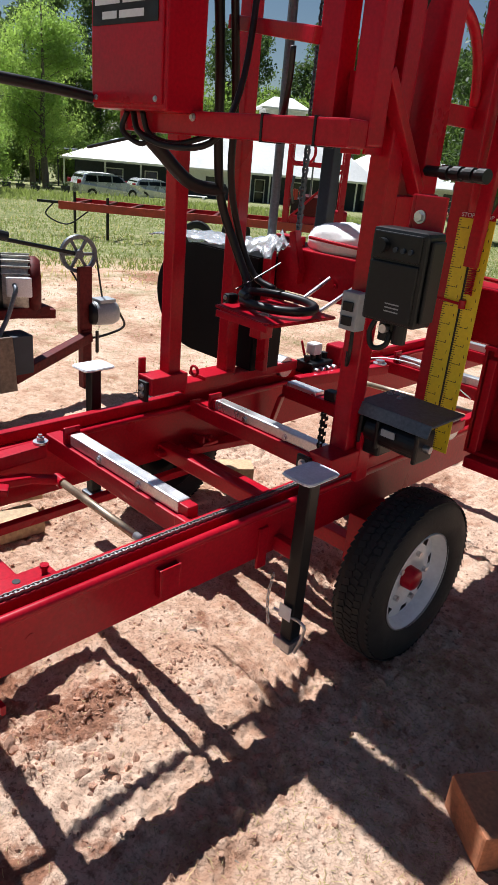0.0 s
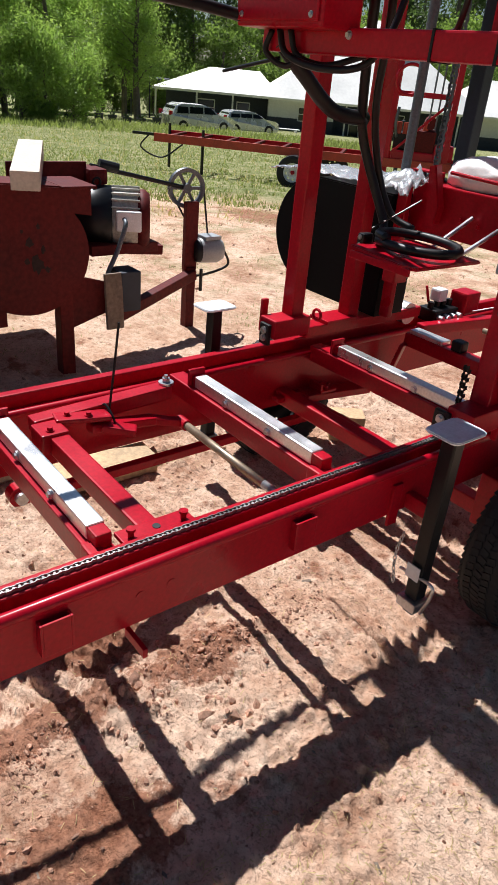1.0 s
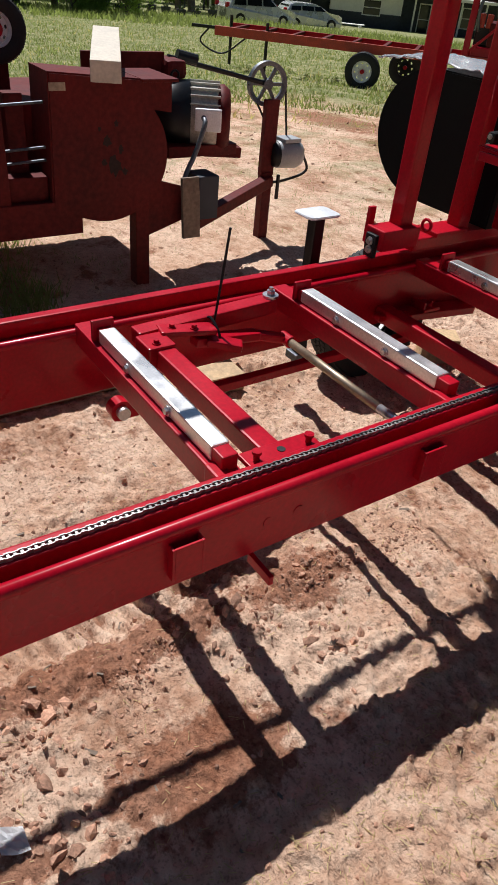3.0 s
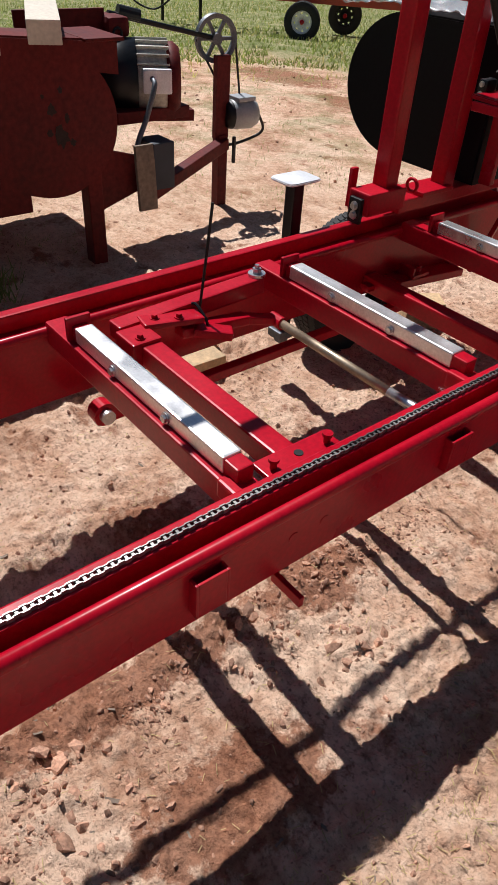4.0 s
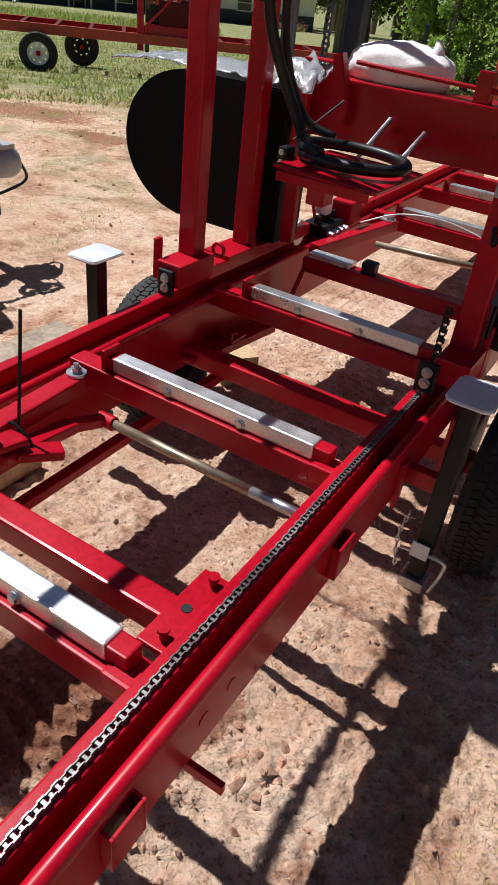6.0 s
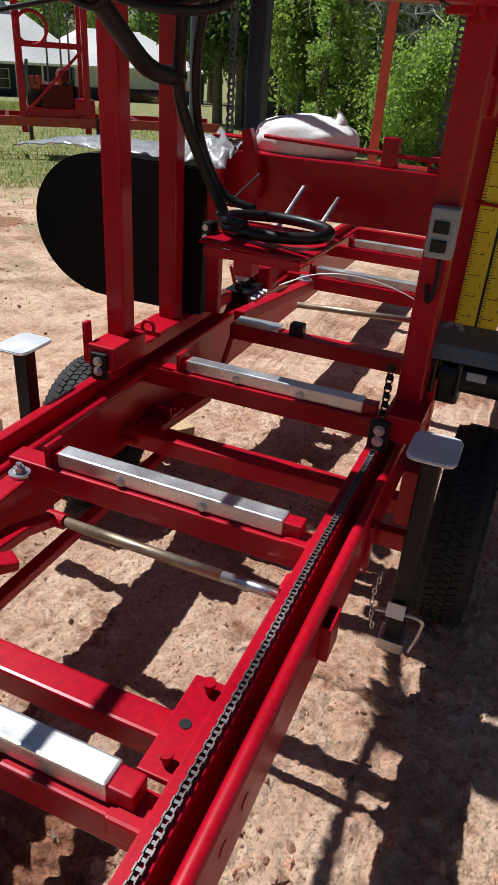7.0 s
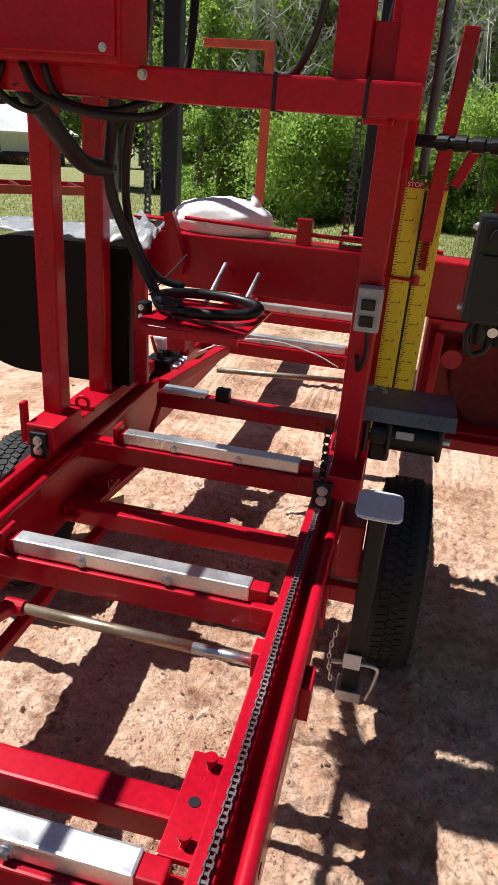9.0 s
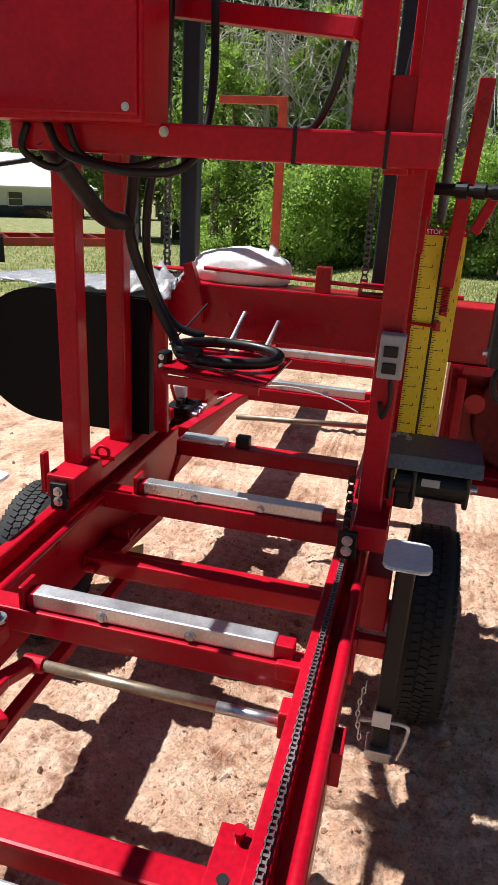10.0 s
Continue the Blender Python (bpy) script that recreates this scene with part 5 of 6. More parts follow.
def out(px_dir, d, z=None):
    """A place d metres from the mill along a compass direction."""
    u = Vector(px_dir).normalized()
    x, y = u.x * d, u.y * d
    return Vector((x, y, float(ground_height(np.array(x), np.array(y))) if z is None else z))


# ---- red trailer frame on the grass ----
A, B = Vector((-14.8, 8.9, 0)), Vector((-8.0, 14.7, 0))
for v in (A, B):
    v.z = float(fall(np.array(v.x), np.array(v.y)))
axis = (B - A).normalized()
side = axis.cross(Vector((0, 0, 1))).normalized()
tr = thing("flatbed_trailer", A, "long red trailer frame with white-rimmed wheels, parked on the grass", "trailer")
H = Vector((0, 0, 0.72))
for s in (-0.55, 0.55):
    wpart("side_rail", beam(bmesh.new(), A + H + side * s, B + H + side * s, 0.06, 0.17, 0.008), ORANGE_RED if s > 0 else RED, tr)
for i in range(14):
    c = A + axis * (0.4 + i * 0.62) + H + Vector((0, 0, 0.06))
    wpart("cross_bar", beam(bmesh.new(), c - side * 0.53, c + side * 0.53, 0.07, 0.05, 0.004), DARKRED, tr)
for i in (0.02, 1.1):
    c = A + axis * i
    wpart("stand", beam(bmesh.new(), c - side * (0.5 if i < 1 else -0.5), c - side * (0.5 if i < 1 else -0.5) + Vector((0, 0, 0.95)), 0.05, 0.05), BLACK, tr)
wpart("tongue_cable", pipe(bmesh.new(), [A - axis * 0.3 + H, A - axis * 0.5 + H * 0.6, A + H * 0.35, A + axis * 0.5 + H * 0.8], 0.018, 8), HOSE, tr, smooth=True)
wpart("tongue", beam(bmesh.new(), A + H - axis * 0.7, A + H, 0.06, 0.06), BLACK, tr)
rot = math.atan2(side.y, side.x)
WC = A + axis * 3.18
for k2, s in ((0, 1), (0.7, -1)):
    ax = wpart("wheel", cyl(bmesh.new(), (-0.05, 0, 0), (0.05, 0, 0), 0.04), RED, tr)
    wheel("wheel", ax, (0, 0, 0), 0.34, 0.2, 0.19, 1)
    ax.matrix_parent_inverse = Matrix.Identity(4)
    ax.location = WC + axis * k2 * 1.0 + side * 0.78 * s + Vector((0, 0, 0.34)) - A
    ax.rotation_euler = (0, 0, rot + (0 if s > 0 else math.pi))

# ---- house and cars ----
# local frame: u to the right as seen from the mill, v away from it
HD = Vector((-0.80, 0.60, 0)).normalized()
HU = Vector((HD.y, -HD.x, 0))
HO = HD * 64 + HU * 5.0 + Vector((0, 0, -3.05))


def hp(u, v, z):
    return HO + HU * u + HD * v + Vector((0, 0, z))


HM = Matrix(((HU.x, HD.x, 0, HO.x), (HU.y, HD.y, 0, HO.y), (0, 0, 1, HO.z), (0, 0, 0, 1)))


def hbox(bm, a, b, bev=0.0):
    return box(bm, a, b, bev, HM)


def hip_roof(u0, u1, v0, v1, z0, z1, r0, r1, mid=None):
    """A hipped roof with a ridge from r0 to r1 along u."""
    bm = bmesh.new()
    vm = (v0 + v1) / 2 if mid is None else mid
    e = [bm.verts.new(HM @ Vector(p)) for p in ((u0, v0, z0), (u1, v0, z0), (u1, v1, z0), (u0, v1, z0))]
    lo = [bm.verts.new(HM @ Vector(p)) for p in ((u0, v0, z0 - 0.18), (u1, v0, z0 - 0.18), (u1, v1, z0 - 0.18), (u0, v1, z0 - 0.18))]
    a, b = bm.verts.new(HM @ Vector((r0, vm, z1))), bm.verts.new(HM @ Vector((r1, vm, z1)))
    for f in ((e[0], e[1], b, a), (e[2], e[3], a, b), (e[1], e[2], b), (e[3], e[0], a), lo):
        bm.faces.new(f)
    for i in range(4):
        bm.faces.new((e[i], e[(i + 1) % 4], lo[(i + 1) % 4], lo[i]))
    bmesh.ops.recalc_face_normals(bm, faces=bm.faces)
    return bm


house = thing("house", HO, "white single-storey house with pale metal roofs and a dark porch", "house")
w = wpart("wall", hbox(bmesh.new(), (-11.3, 1.8, 0), (-2.6, 9, 2.7)), SLATE, house, "dark porch wall")
wpart("wall", hbox(bmesh.new(), (-2.6, 0.2, 1.35), (3.0, 9, 2.9)), WHITEWALL, house, "white upper siding")
wpart("wall", hbox(bmesh.new(), (-2.6, 0.15, 0), (3.0, 9, 1.35)), SLATE, house, "dark lower wall")
wpart("wall", hbox(bmesh.new(), (3.0, 1.5, 0), (14.5, 9, 2.7)), SLATE, house)
wpart("wall", hbox(bmesh.new(), (14.5, 0.8, 1.2), (25.2, 9, 2.8)), WHITEWALL, house)
wpart("wall", hbox(bmesh.new(), (14.5, 0.75, 0), (25.2, 9, 1.2)), SLATE, house)
wpart("roof", hip_roof(-12.3, -1.5, -0.4, 10, 2.85, 4.6, -7.8, -3.4), ROOF, house)
wpart("roof", hip_roof(-3.6, 15.5, -0.8, 10, 2.85, 7.0, 2.5, 10.5), ROOF, house)
wpart("roof", hip_roof(12.5, 26.2, -0.2, 10, 2.85, 5.6, 16.5, 22), ROOF, house)
wpart("upper_room", hbox(bmesh.new(), (5.5, 5, 5.0), (9.3, 9, 8.4)), WHITEWALL, house)
wpart("roof", hip_roof(5.1, 9.7, 4.6, 9.4, 8.4, 9.4, 6.5, 8.3), ROOF, house)
for u in (-12.0, -8.6, -5.6):
    wpart("porch_post", hbox(bmesh.new(), (u - 0.07, -0.1, 0), (u + 0.07, 0.05, 2.7)), WHITEWALL, house)
for u in (3.9, 5.6, 7.5, 9.4, 11.5, 13.5):
    wpart("porch_post", hbox(bmesh.new(), (u - 0.06, -0.4, 0), (u + 0.06, -0.28, 2.7)), WHITEWALL, house)
for u0, u1, v, z0, z1 in ((0.0, 1.3, 0.2, 1.25, 2.2), (-8.6, -7.2, 1.8, 1.0, 2.1), (-5.2, -4.2, 1.8, 1.0, 2.1), (4.6, 5.4, 1.5, 0.2, 2.2), (8.0, 9.2, 1.5, 0.9, 2.2), (18, 19.2, 0.8, 1.2, 2.3), (22.2, 23.4, 0.8, 1.2, 2.4)):
    win = wpart("window", hbox(bmesh.new(), (u0 - 0.08, v - 0.06, z0 - 0.08), (u1 + 0.08, v - 0.005, z1 + 0.08)), WHITEWALL, house)
    wpart("pane", hbox(bmesh.new(), (u0, v - 0.075, z0), (u1, v - 0.062, (z0 + z1) / 2 - 0.03)), GLASSY, win)
    wpart("pane", hbox(bmesh.new(), (u0, v - 0.075, (z0 + z1) / 2 + 0.03), (u1, v - 0.062, z1)), GLASSY, win)
wpart("lean_to_roof", hbox(bmesh.new(), (-14.6, 2.5, 3.25), (-11.6, 8, 3.36)), SLATE, house)
for u in (-14.4, -12.8):
    wpart("lean_to_post", hbox(bmesh.new(), (u - 0.06, 2.6, 0), (u + 0.06, 2.72, 3.25)), SLATE, house)


def car(u, v, z, turn, body_mat, label, tall=1.64, long=4.75):
    c = thing("car", hp(u, v, z), label, "car", "cars by the house")
    c.rotation_euler = (0, 0, math.atan2(HU.y, HU.x) + turn)
    L, W = long / 2, 0.92
    prof = [(-L, 0.42), (-L * 1.0, 0.95), (-L * 0.93, 1.06), (-L * 0.80, tall * 0.93), (-L * 0.66, tall), (L * 0.05, tall * 0.985), (L * 0.30, tall * 0.86), (L * 0.50, 1.06), (L * 0.86, 0.96), (L * 0.98, 0.80), (L, 0.45), (L * 0.95, 0.28), (-L * 0.95, 0.28)]
    bm = bmesh.new()
    rows = []
    for s in (-1.0, -0.96, 0.96, 1.0):
        row = []
        for x, zz in prof:
            inset = 0.80 if zz > 1.2 else 0.93 if zz > 1.0 else 1.0
            row.append(bm.verts.new((x * (1 if abs(s) < 1 else 0.985), s * W * inset, zz)))
        rows.append(row)
    for a, b in zip(rows, rows[1:]):
        for i in range(len(prof)):
            j = (i + 1) % len(prof)
            bm.faces.new((a[i], a[j], b[j], b[i]))
    bm.faces.new(rows[0]), bm.faces.new(rows[-1][::-1])
    bmesh.ops.recalc_face_normals(bm, faces=bm.faces)
    part("body", bm, body_mat, c)
    for s in (-1, 1):
        for x0, x1, x2, x3 in ((-L * 0.76, -L * 0.46, -L * 0.46, -L * 0.80), (-L * 0.42, -L * 0.02, -L * 0.02, -L * 0.42), (L * 0.02, L * 0.22, L * 0.40, L * 0.02)):
            g = bmesh.new()
            q = [g.verts.new(p) for p in ((x3, s * W * 0.95, 1.10), (x2, s * W * 0.95, 1.10), (x1, s * W * 0.84, tall * 0.90), (x0, s * W * 0.84, tall * 0.90))]
            g.faces.new(q)
            bmesh.ops.solidify(g, geom=g.faces[:], thickness=0.03)
            part("side_window", g, GLASSY, c)
        for x in (-L * 0.62, L * 0.62):
            t = bmesh.new()
            lathe(t, [(0.2, -0.10), (0.32, -0.10), (0.35, -0.06), (0.35, 0.06), (0.32, 0.10), (0.2, 0.10)], Matrix.Translation((x, s * W * 0.93, 0.35)) @ Matrix.Rotation(radians(90), 4, "Z"), 28, True)
            wh = part("wheel", t, RUBBER, c, "", True)
            t = bmesh.new()
            lathe(t, [(0.001, s * 0.07), (0.2, s * 0.08), (0.21, s * 0.04)], Matrix.Translation((x, s * W * 0.93, 0.35)) @ Matrix.Rotation(radians(90), 4, "Z"), 20)
            part("rim", t, STEEL, wh)
        part("headlight", box(bmesh.new(), (L * 0.86, s * W * 0.55, 0.72), (L * 0.97, s * W * 0.9, 0.86), 0.02), WHITE, c)
        part("tail_light", box(bmesh.new(), (-L * 1.01, s * W * 0.7, 0.95), (-L * 0.93, s * W * 0.96, 1.2), 0.02), RED, c)
    for x0, x1, z0, z1, nm in ((L * 0.33, L * 0.49, tall * 0.84, 1.08, "windscreen"), (-L * 0.82, -L * 0.92, tall * 0.9, 1.1, "rear_window")):
        g = bmesh.new()
        q = [g.verts.new(p) for p in ((x0, -W * 0.72, z0), (x0, W * 0.72, z0), (x1 + 0.02, W * 0.8, z1), (x1 + 0.02, -W * 0.8, z1))]
        g.faces.new(q)
        bmesh.ops.solidify(g, geom=g.faces[:], thickness=0.03)
        part(nm, g, GLASSY, c)
    return c


car(-7.7, -14.1, 0.80, radians(30), SILVERCAR, "silver estate car parked on the grass by the house")
car(-4.4, -10.5, 0.62, radians(25), SILVERCAR, "grey hatchback parked in the shade of the house", 1.5, 4.2)
bench = thing("picnic_table", hp(-1.2, -4, 0), "white picnic table on the grass by the house", "table")
for du, dv, z, ww in ((0, 0, 0.74, 0.7), (0, -0.75, 0.42, 0.28), (0, 0.75, 0.42, 0.28)):
    wpart("board_top", hbox(bmesh.new(), (-2.3 + du, -4 + dv - ww / 2, z), (-0.1 + du, -4 + dv + ww / 2, z + 0.05)), WHITEWALL, bench)
for u in (-2.0, -0.4):
    wpart("leg", hbox(bmesh.new(), (u - 0.05, -4.8, 0), (u + 0.05, -3.2, 0.74)), WHITEWALL, bench)

# low planters along the drive
rpl = random.Random(4)
for i in range(9):
    u = -17.6 + i * 0.92
    p0 = hp(u, -15.5 + rpl.uniform(-0.3, 0.3), 0)
    p0.z = float(fall(np.array(p0.x), np.array(p0.y)))
    pl_t = thing("planter", p0, "low dark planter with small plants beside the drive", "planter", "planters along the drive")
    hh = 0.85 if i == 1 else rpl.uniform(0.28, 0.45)
    part("tub", lathe(bmesh.new(), [(0.001, 0), (0.24, 0), (0.30, hh), (0.26, hh), (0.25, hh - 0.06), (0.001, hh - 0.06)], Matrix.Rotation(radians(-90), 4, "Y"), 14), SLATE, pl_t)
    pn = bmesh.new()
    for j in range(14):
        a = j * 2.4
        pipe(pn, [(0.08 * math.cos(a), 0.08 * math.sin(a), hh - 0.06), (0.2 * math.cos(a), 0.2 * math.sin(a), hh + 0.18), (0.38 * math.cos(a), 0.38 * math.sin(a), hh + 0.10)], 0.02, 4, 0.004, step=2)
    part("plant", pn, LEAF["dark"], pl_t)

# ---- trees ----
def leaf_cloud(name, blobs, count, size, seed, material, parent=None, flat=0.0):
    """Small bent leaf blades spread through many ellipsoids, with gaps."""
    r = np.random.RandomState(seed)
    vol = np.array([b[3] * b[4] for b in blobs])
    pick = r.choice(len(blobs), count, p=vol / vol.sum())
    B = np.array(blobs)[pick]
    d = np.clip(r.normal(size=(count, 3)), -2.2, 2.2) * 0.62
    c = B[:, :3] + d * B[:, [3, 3, 4]]
    s = size * r.uniform(0.6, 1.5, count)
    a = r.normal(size=(count, 3))
    a /= np.linalg.norm(a, axis=1)[:, None]
    b = np.cross(a, r.normal(size=(count, 3)))
    b /= np.linalg.norm(b, axis=1)[:, None]
    v = np.stack([c - a * s[:, None], c + b * s[:, None] * 0.5, c + a * s[:, None], c - b * s[:, None] * 0.5], 1).reshape(-1, 3)
    f = np.arange(count * 4).reshape(-1, 4)
    me = bpy.data.meshes.new(name)
    me.from_pydata(v.tolist(), [], f.tolist())
    me.materials.append(material)
    ob = new(name, me)
    ob.parent = parent
    return ob


def tree_kit(height, spread_r, seed, leaf, leaf_size, count, kind="broad", bark=BARK):
    """One tree: a tapered trunk, limbs and a crown of leaves."""
    r = np.random.RandomState(seed)
    t = thing("tree", (0, 0, -200), "", "tree", "trees round the yard")
    base = 0.028 * height ** 0.9
    bm = bmesh.new()
    lean = Vector((r.uniform(-0.06, 0.06), r.uniform(-0.06, 0.06), 1)) * height
    trunk_pts = [Vector((0, 0, -0.3)), lean * 0.3 + Vector((r.uniform(-0.1, 0.1), r.uniform(-0.1, 0.1), 0)), lean * 0.65, lean * 0.96]
    pipe(bm, trunk_pts, base, 8, base * 0.15, step=4)
    blobs = []
    count_l = 16 if kind == "broad" else 18
    start = {"broad": 0.18, "pine": 0.34, "bush": 0.05, "bare": 0.2}[kind]
    for i in range(count_l):
        h = start + (0.97 - start) * (i + r.uniform(0, 0.8)) / count_l
        a = r.uniform(0, 6.28)
        reach = spread_r * (1.0 - 0.55 * abs(h - 0.45) / 0.55) * r.uniform(0.55, 1.1) if kind != "pine" else spread_r * (1.15 - h) * r.uniform(0.7, 1.2) * 1.6
        p0 = lean * h * 0.92
        tip = p0 + Vector((math.cos(a) * reach, math.sin(a) * reach, reach * r.uniform(0.1, 0.7)))
        pipe(bm, [p0, (p0 + tip) / 2 + Vector((0, 0, r.uniform(-0.1, 0.2) * reach)), tip], base * 0.3 * (1.1 - h), 5, base * 0.05, step=3)
        if kind == "bare":
            for _ in range(13):
                q = p0.lerp(tip, r.uniform(0.3, 1))
                w = q + Vector(r.normal(size=3)) * reach * 0.42
                pipe(bm, [q, (q + w) / 2 + Vector(r.normal(size=3)) * 0.08 * reach, w], base * 0.09, 4, base * 0.02, step=2)
        for _ in range(5):
            c = p0.lerp(tip, r.uniform(0.3, 1.1)) + Vector(r.normal(size=3)) * spread_r * 0.06
            br = spread_r * r.uniform(0.10, 0.36)
            blobs.append((c.x, c.y, c.z, br, br * r.uniform(0.5, 0.85)))
    part("trunk", bm, bark, t)
    if count:
        leaf_cloud("crown", blobs, count, leaf_size, seed, leaf, t)
    return t


KITS = {
    "bright": [tree_kit(8.0, 2.7, 11, LEAF["bright"], 0.062, 19000), tree_kit(7.0, 2.3, 12, LEAF["bright"], 0.06, 17000), tree_kit(9.0, 2.2, 13, LEAF["vine"], 0.065, 15000)],
    "mid": [tree_kit(9, 3.0, 21, LEAF["mid"], 0.13, 5200), tree_kit(8, 2.8, 22, LEAF["mid"], 0.12, 5000)],
    "pine": [tree_kit(19, 3.2, 31, LEAF["dark"], 0.18, 4600, "pine"), tree_kit(22, 3.4, 32, LEAF["dark"], 0.19, 4600, "pine")],
    "bush": [tree_kit(3.4, 1.7, 41, LEAF["vine"], 0.052, 11000, "bush"), tree_kit(2.9, 1.6, 42, LEAF["vine"], 0.048, 11000, "bush"), tree_kit(3.1, 1.5, 43, LEAF["mid"], 0.05, 9500, "bush")],
    "vine": [tree_kit(7.5, 1.0, 61, LEAF["vine"], 0.05, 12000, "bush"), tree_kit(6.2, 0.9, 62, LEAF["vine"], 0.048, 11000, "bush")],
    "wood": [tree_kit(10.5, 3.2, 71, LEAF["dark"], 0.10, 13000), tree_kit(9.5, 3.0, 72, LEAF["dark"], 0.10, 12000)],
    "bare": [tree_kit(9, 3.0, 51, LEAF["mid"], 0.1, 0, "bare", PALEBARK), tree_kit(8, 2.6, 52, LEAF["mid"], 0.1, 250, "bare", PALEBARK)],
}
LABELS = {"bright": "leafy young tree with light green spring leaves", "mid": "full green broadleaf tree", "pine": "tall dark green pine", "bush": "dense green bush at the yard's edge", "vine": "slender trunk wrapped in light green vines", "wood": "dense dark green tree of the wood's edge", "bare": "grey tree with bare pale branches"}
rt = random.Random(5)


def plant(kind, x, y, s=1.0):
    base = rt.choice(KITS[kind])
    z = float(fall(np.array(x), np.array(y)))
    t = copy_thing(base, Matrix.Translation((x, y, z - 0.05)) @ Matrix.Rotation(rt.uniform(0, 6.28), 4, "Z"))
    t.scale = [s * rt.uniform(0.9, 1.15) for _ in range(3)]
    tagged(t, LABELS[kind], "bush" if kind == "bush" else "tree")


def along(deg, d):
    """A place at a bearing, in degrees from +y towards -x."""
    a = radians(deg)
    return -math.sin(a) * d, math.cos(a) * d


# light green thicket left of the house, pines behind, a wall of trees past the mill
for deg in np.arange(66.5, 98, 1.9):
    plant("bright", *along(deg + rt.uniform(-1, 1), rt.uniform(44, 52)), 1.15)
for deg in np.arange(60, 98, 2.3):
    plant("bright", *along(deg + rt.uniform(-1, 1), rt.uniform(57, 66)), 1.4)
for deg in np.arange(48, 72, 1.7):
    plant("bush", *along(deg + rt.uniform(-1, 1), rt.uniform(78, 82)), 1.8)
for deg in np.arange(65.5, 98, 2.0):
    plant("bush", *along(deg + rt.uniform(-1, 1), rt.uniform(40, 44)), 1.2)
for deg in np.arange(20, 98, 2.3):
    plant("pine", *along(deg + rt.uniform(-1, 1), rt.uniform(84, 108)), 1.0)
for deg in np.arange(20, 66, 2.1):
    plant("mid", *along(deg + rt.uniform(-1, 1), rt.uniform(79, 86)), 1.25)
for deg in np.arange(-26, 22, 1.7):
    plant("mid", *along(deg + rt.uniform(-1, 1), rt.uniform(25.5, 29)), 0.85)
for deg in np.arange(-26, 17, 1.5):
    plant("bare", *along(deg + rt.uniform(-1, 1), rt.uniform(21.5, 25)), 0.9)
for deg in np.arange(-26, 15, 0.8):
    plant("bush", *along(deg + rt.uniform(-1, 1), rt.uniform(19.5, 24)), rt.uniform(0.55, 1.05))
for deg in np.arange(-26, 27, 1.5):
    plant("wood", *along(deg + rt.uniform(-0.7, 0.7), rt.uniform(30, 35)), 1.0)
for deg in (-20, -16, -13, -10, -7.5, -4.5, -1.5, 2.0, 5.0, 7.5, 9.5, 11.0, 12.5, 14.0, 15.5, 17.5, 20.0):
    plant("vine", *along(deg + rt.uniform(-0.7, 0.7), rt.uniform(22.5, 24.5)), 1.0)
for deg in np.arange(-26, 24, 3.0):
    plant("pine", *along(deg + rt.uniform(-1, 1), rt.uniform(38, 46)), 0.8)
for kits in KITS.values():
    for kt in kits:
        for o in (*kt.children, kt):
            bpy.data.objects.remove(o)

# red post with an arm, and steel fence posts at the grass edge
rp = thing("red_post", (-3.1, 9.0, float(fall(np.array(-3.1), np.array(9.0)))), "red steel post with a short cross arm on the grass", "post")
wpart("upright", box(bmesh.new(), (-3.15, 8.95, -0.4), (-3.05, 9.05, 2.55), 0.006), ORANGE_RED, rp)
wpart("arm", box(bmesh.new(), (-3.9, 8.96, 2.46), (-3.15, 9.04, 2.55), 0.006), ORANGE_RED, rp)
for fx, fy in ((-10.5, 17.0), (-7.6, 19.0), (-13.5, 15.5)):
    fz = float(fall(np.array(fx), np.array(fy)))
    tagged(part("fence_post", box(bmesh.new(), (fx - 0.04, fy - 0.04, fz - 0.2), (fx + 0.04, fy + 0.04, fz + 1.5), 0.01), SLATE), "thin dark steel fence post standing in grass", "fence post", "fence posts")

# red machine on the trailer's end
mach = thing("trailer_machine", B, "orange-red machine with posts and chains on the trailer", "machine")
MB = A + axis * 5.65 + H - Vector((0, 0, 0.2))
for nm, du, dv, z0, z1, wx in (("frame", 0, 0, 0.25, 0.45, 1.0), ("cowl", 0.05, 0, 0.45, 0.85, 0.6)):
    mm = Matrix.Translation(MB) @ Matrix.Rotation(math.atan2(axis.y, axis.x), 4, "Z")
    wpart(nm, box(bmesh.new(), (du - wx / 2, -0.5, z0), (du + wx / 2, 0.5, z1), 0.03, mm), DARKRED if nm == "cowl" else RED, mach)
for du, dv in ((-0.6, -0.5), (-0.6, 0.5), (0.6, -0.5), (0.6, 0.5)):
    wpart("post", box(bmesh.new(), (du - 0.06, dv - 0.06, 0.0), (du + 0.06, dv + 0.06, 2.3), 0.01, mm), RED, mach)
wpart("top_bar", box(bmesh.new(), (-0.6, -0.56, 2.2), (0.6, -0.44, 2.3), 0.01, mm), RED, mach)
wpart("hand_wheel", lathe(bmesh.new(), [(0.27 + 0.03 * math.cos(q), 0.03 * math.sin(q)) for q in [2 * math.pi * i / 8 for i in range(8)]], mm @ Matrix.Translation((-0.35, -0.62, 1.75)) @ Matrix.Rotation(radians(90), 4, "Z"), 28, True), RED, mach)
for du, z0, z1 in ((0.15, 1.0, 2.2), (0.3, 0.9, 2.2), (-0.1, 0.85, 2.2)):
    wpart("lift_chain", cyl(bmesh.new(), mm @ Vector((du, -0.5, z0)), mm @ Vector((du, -0.5, z1)), 0.018, n=6), GREYSTEEL, mach)
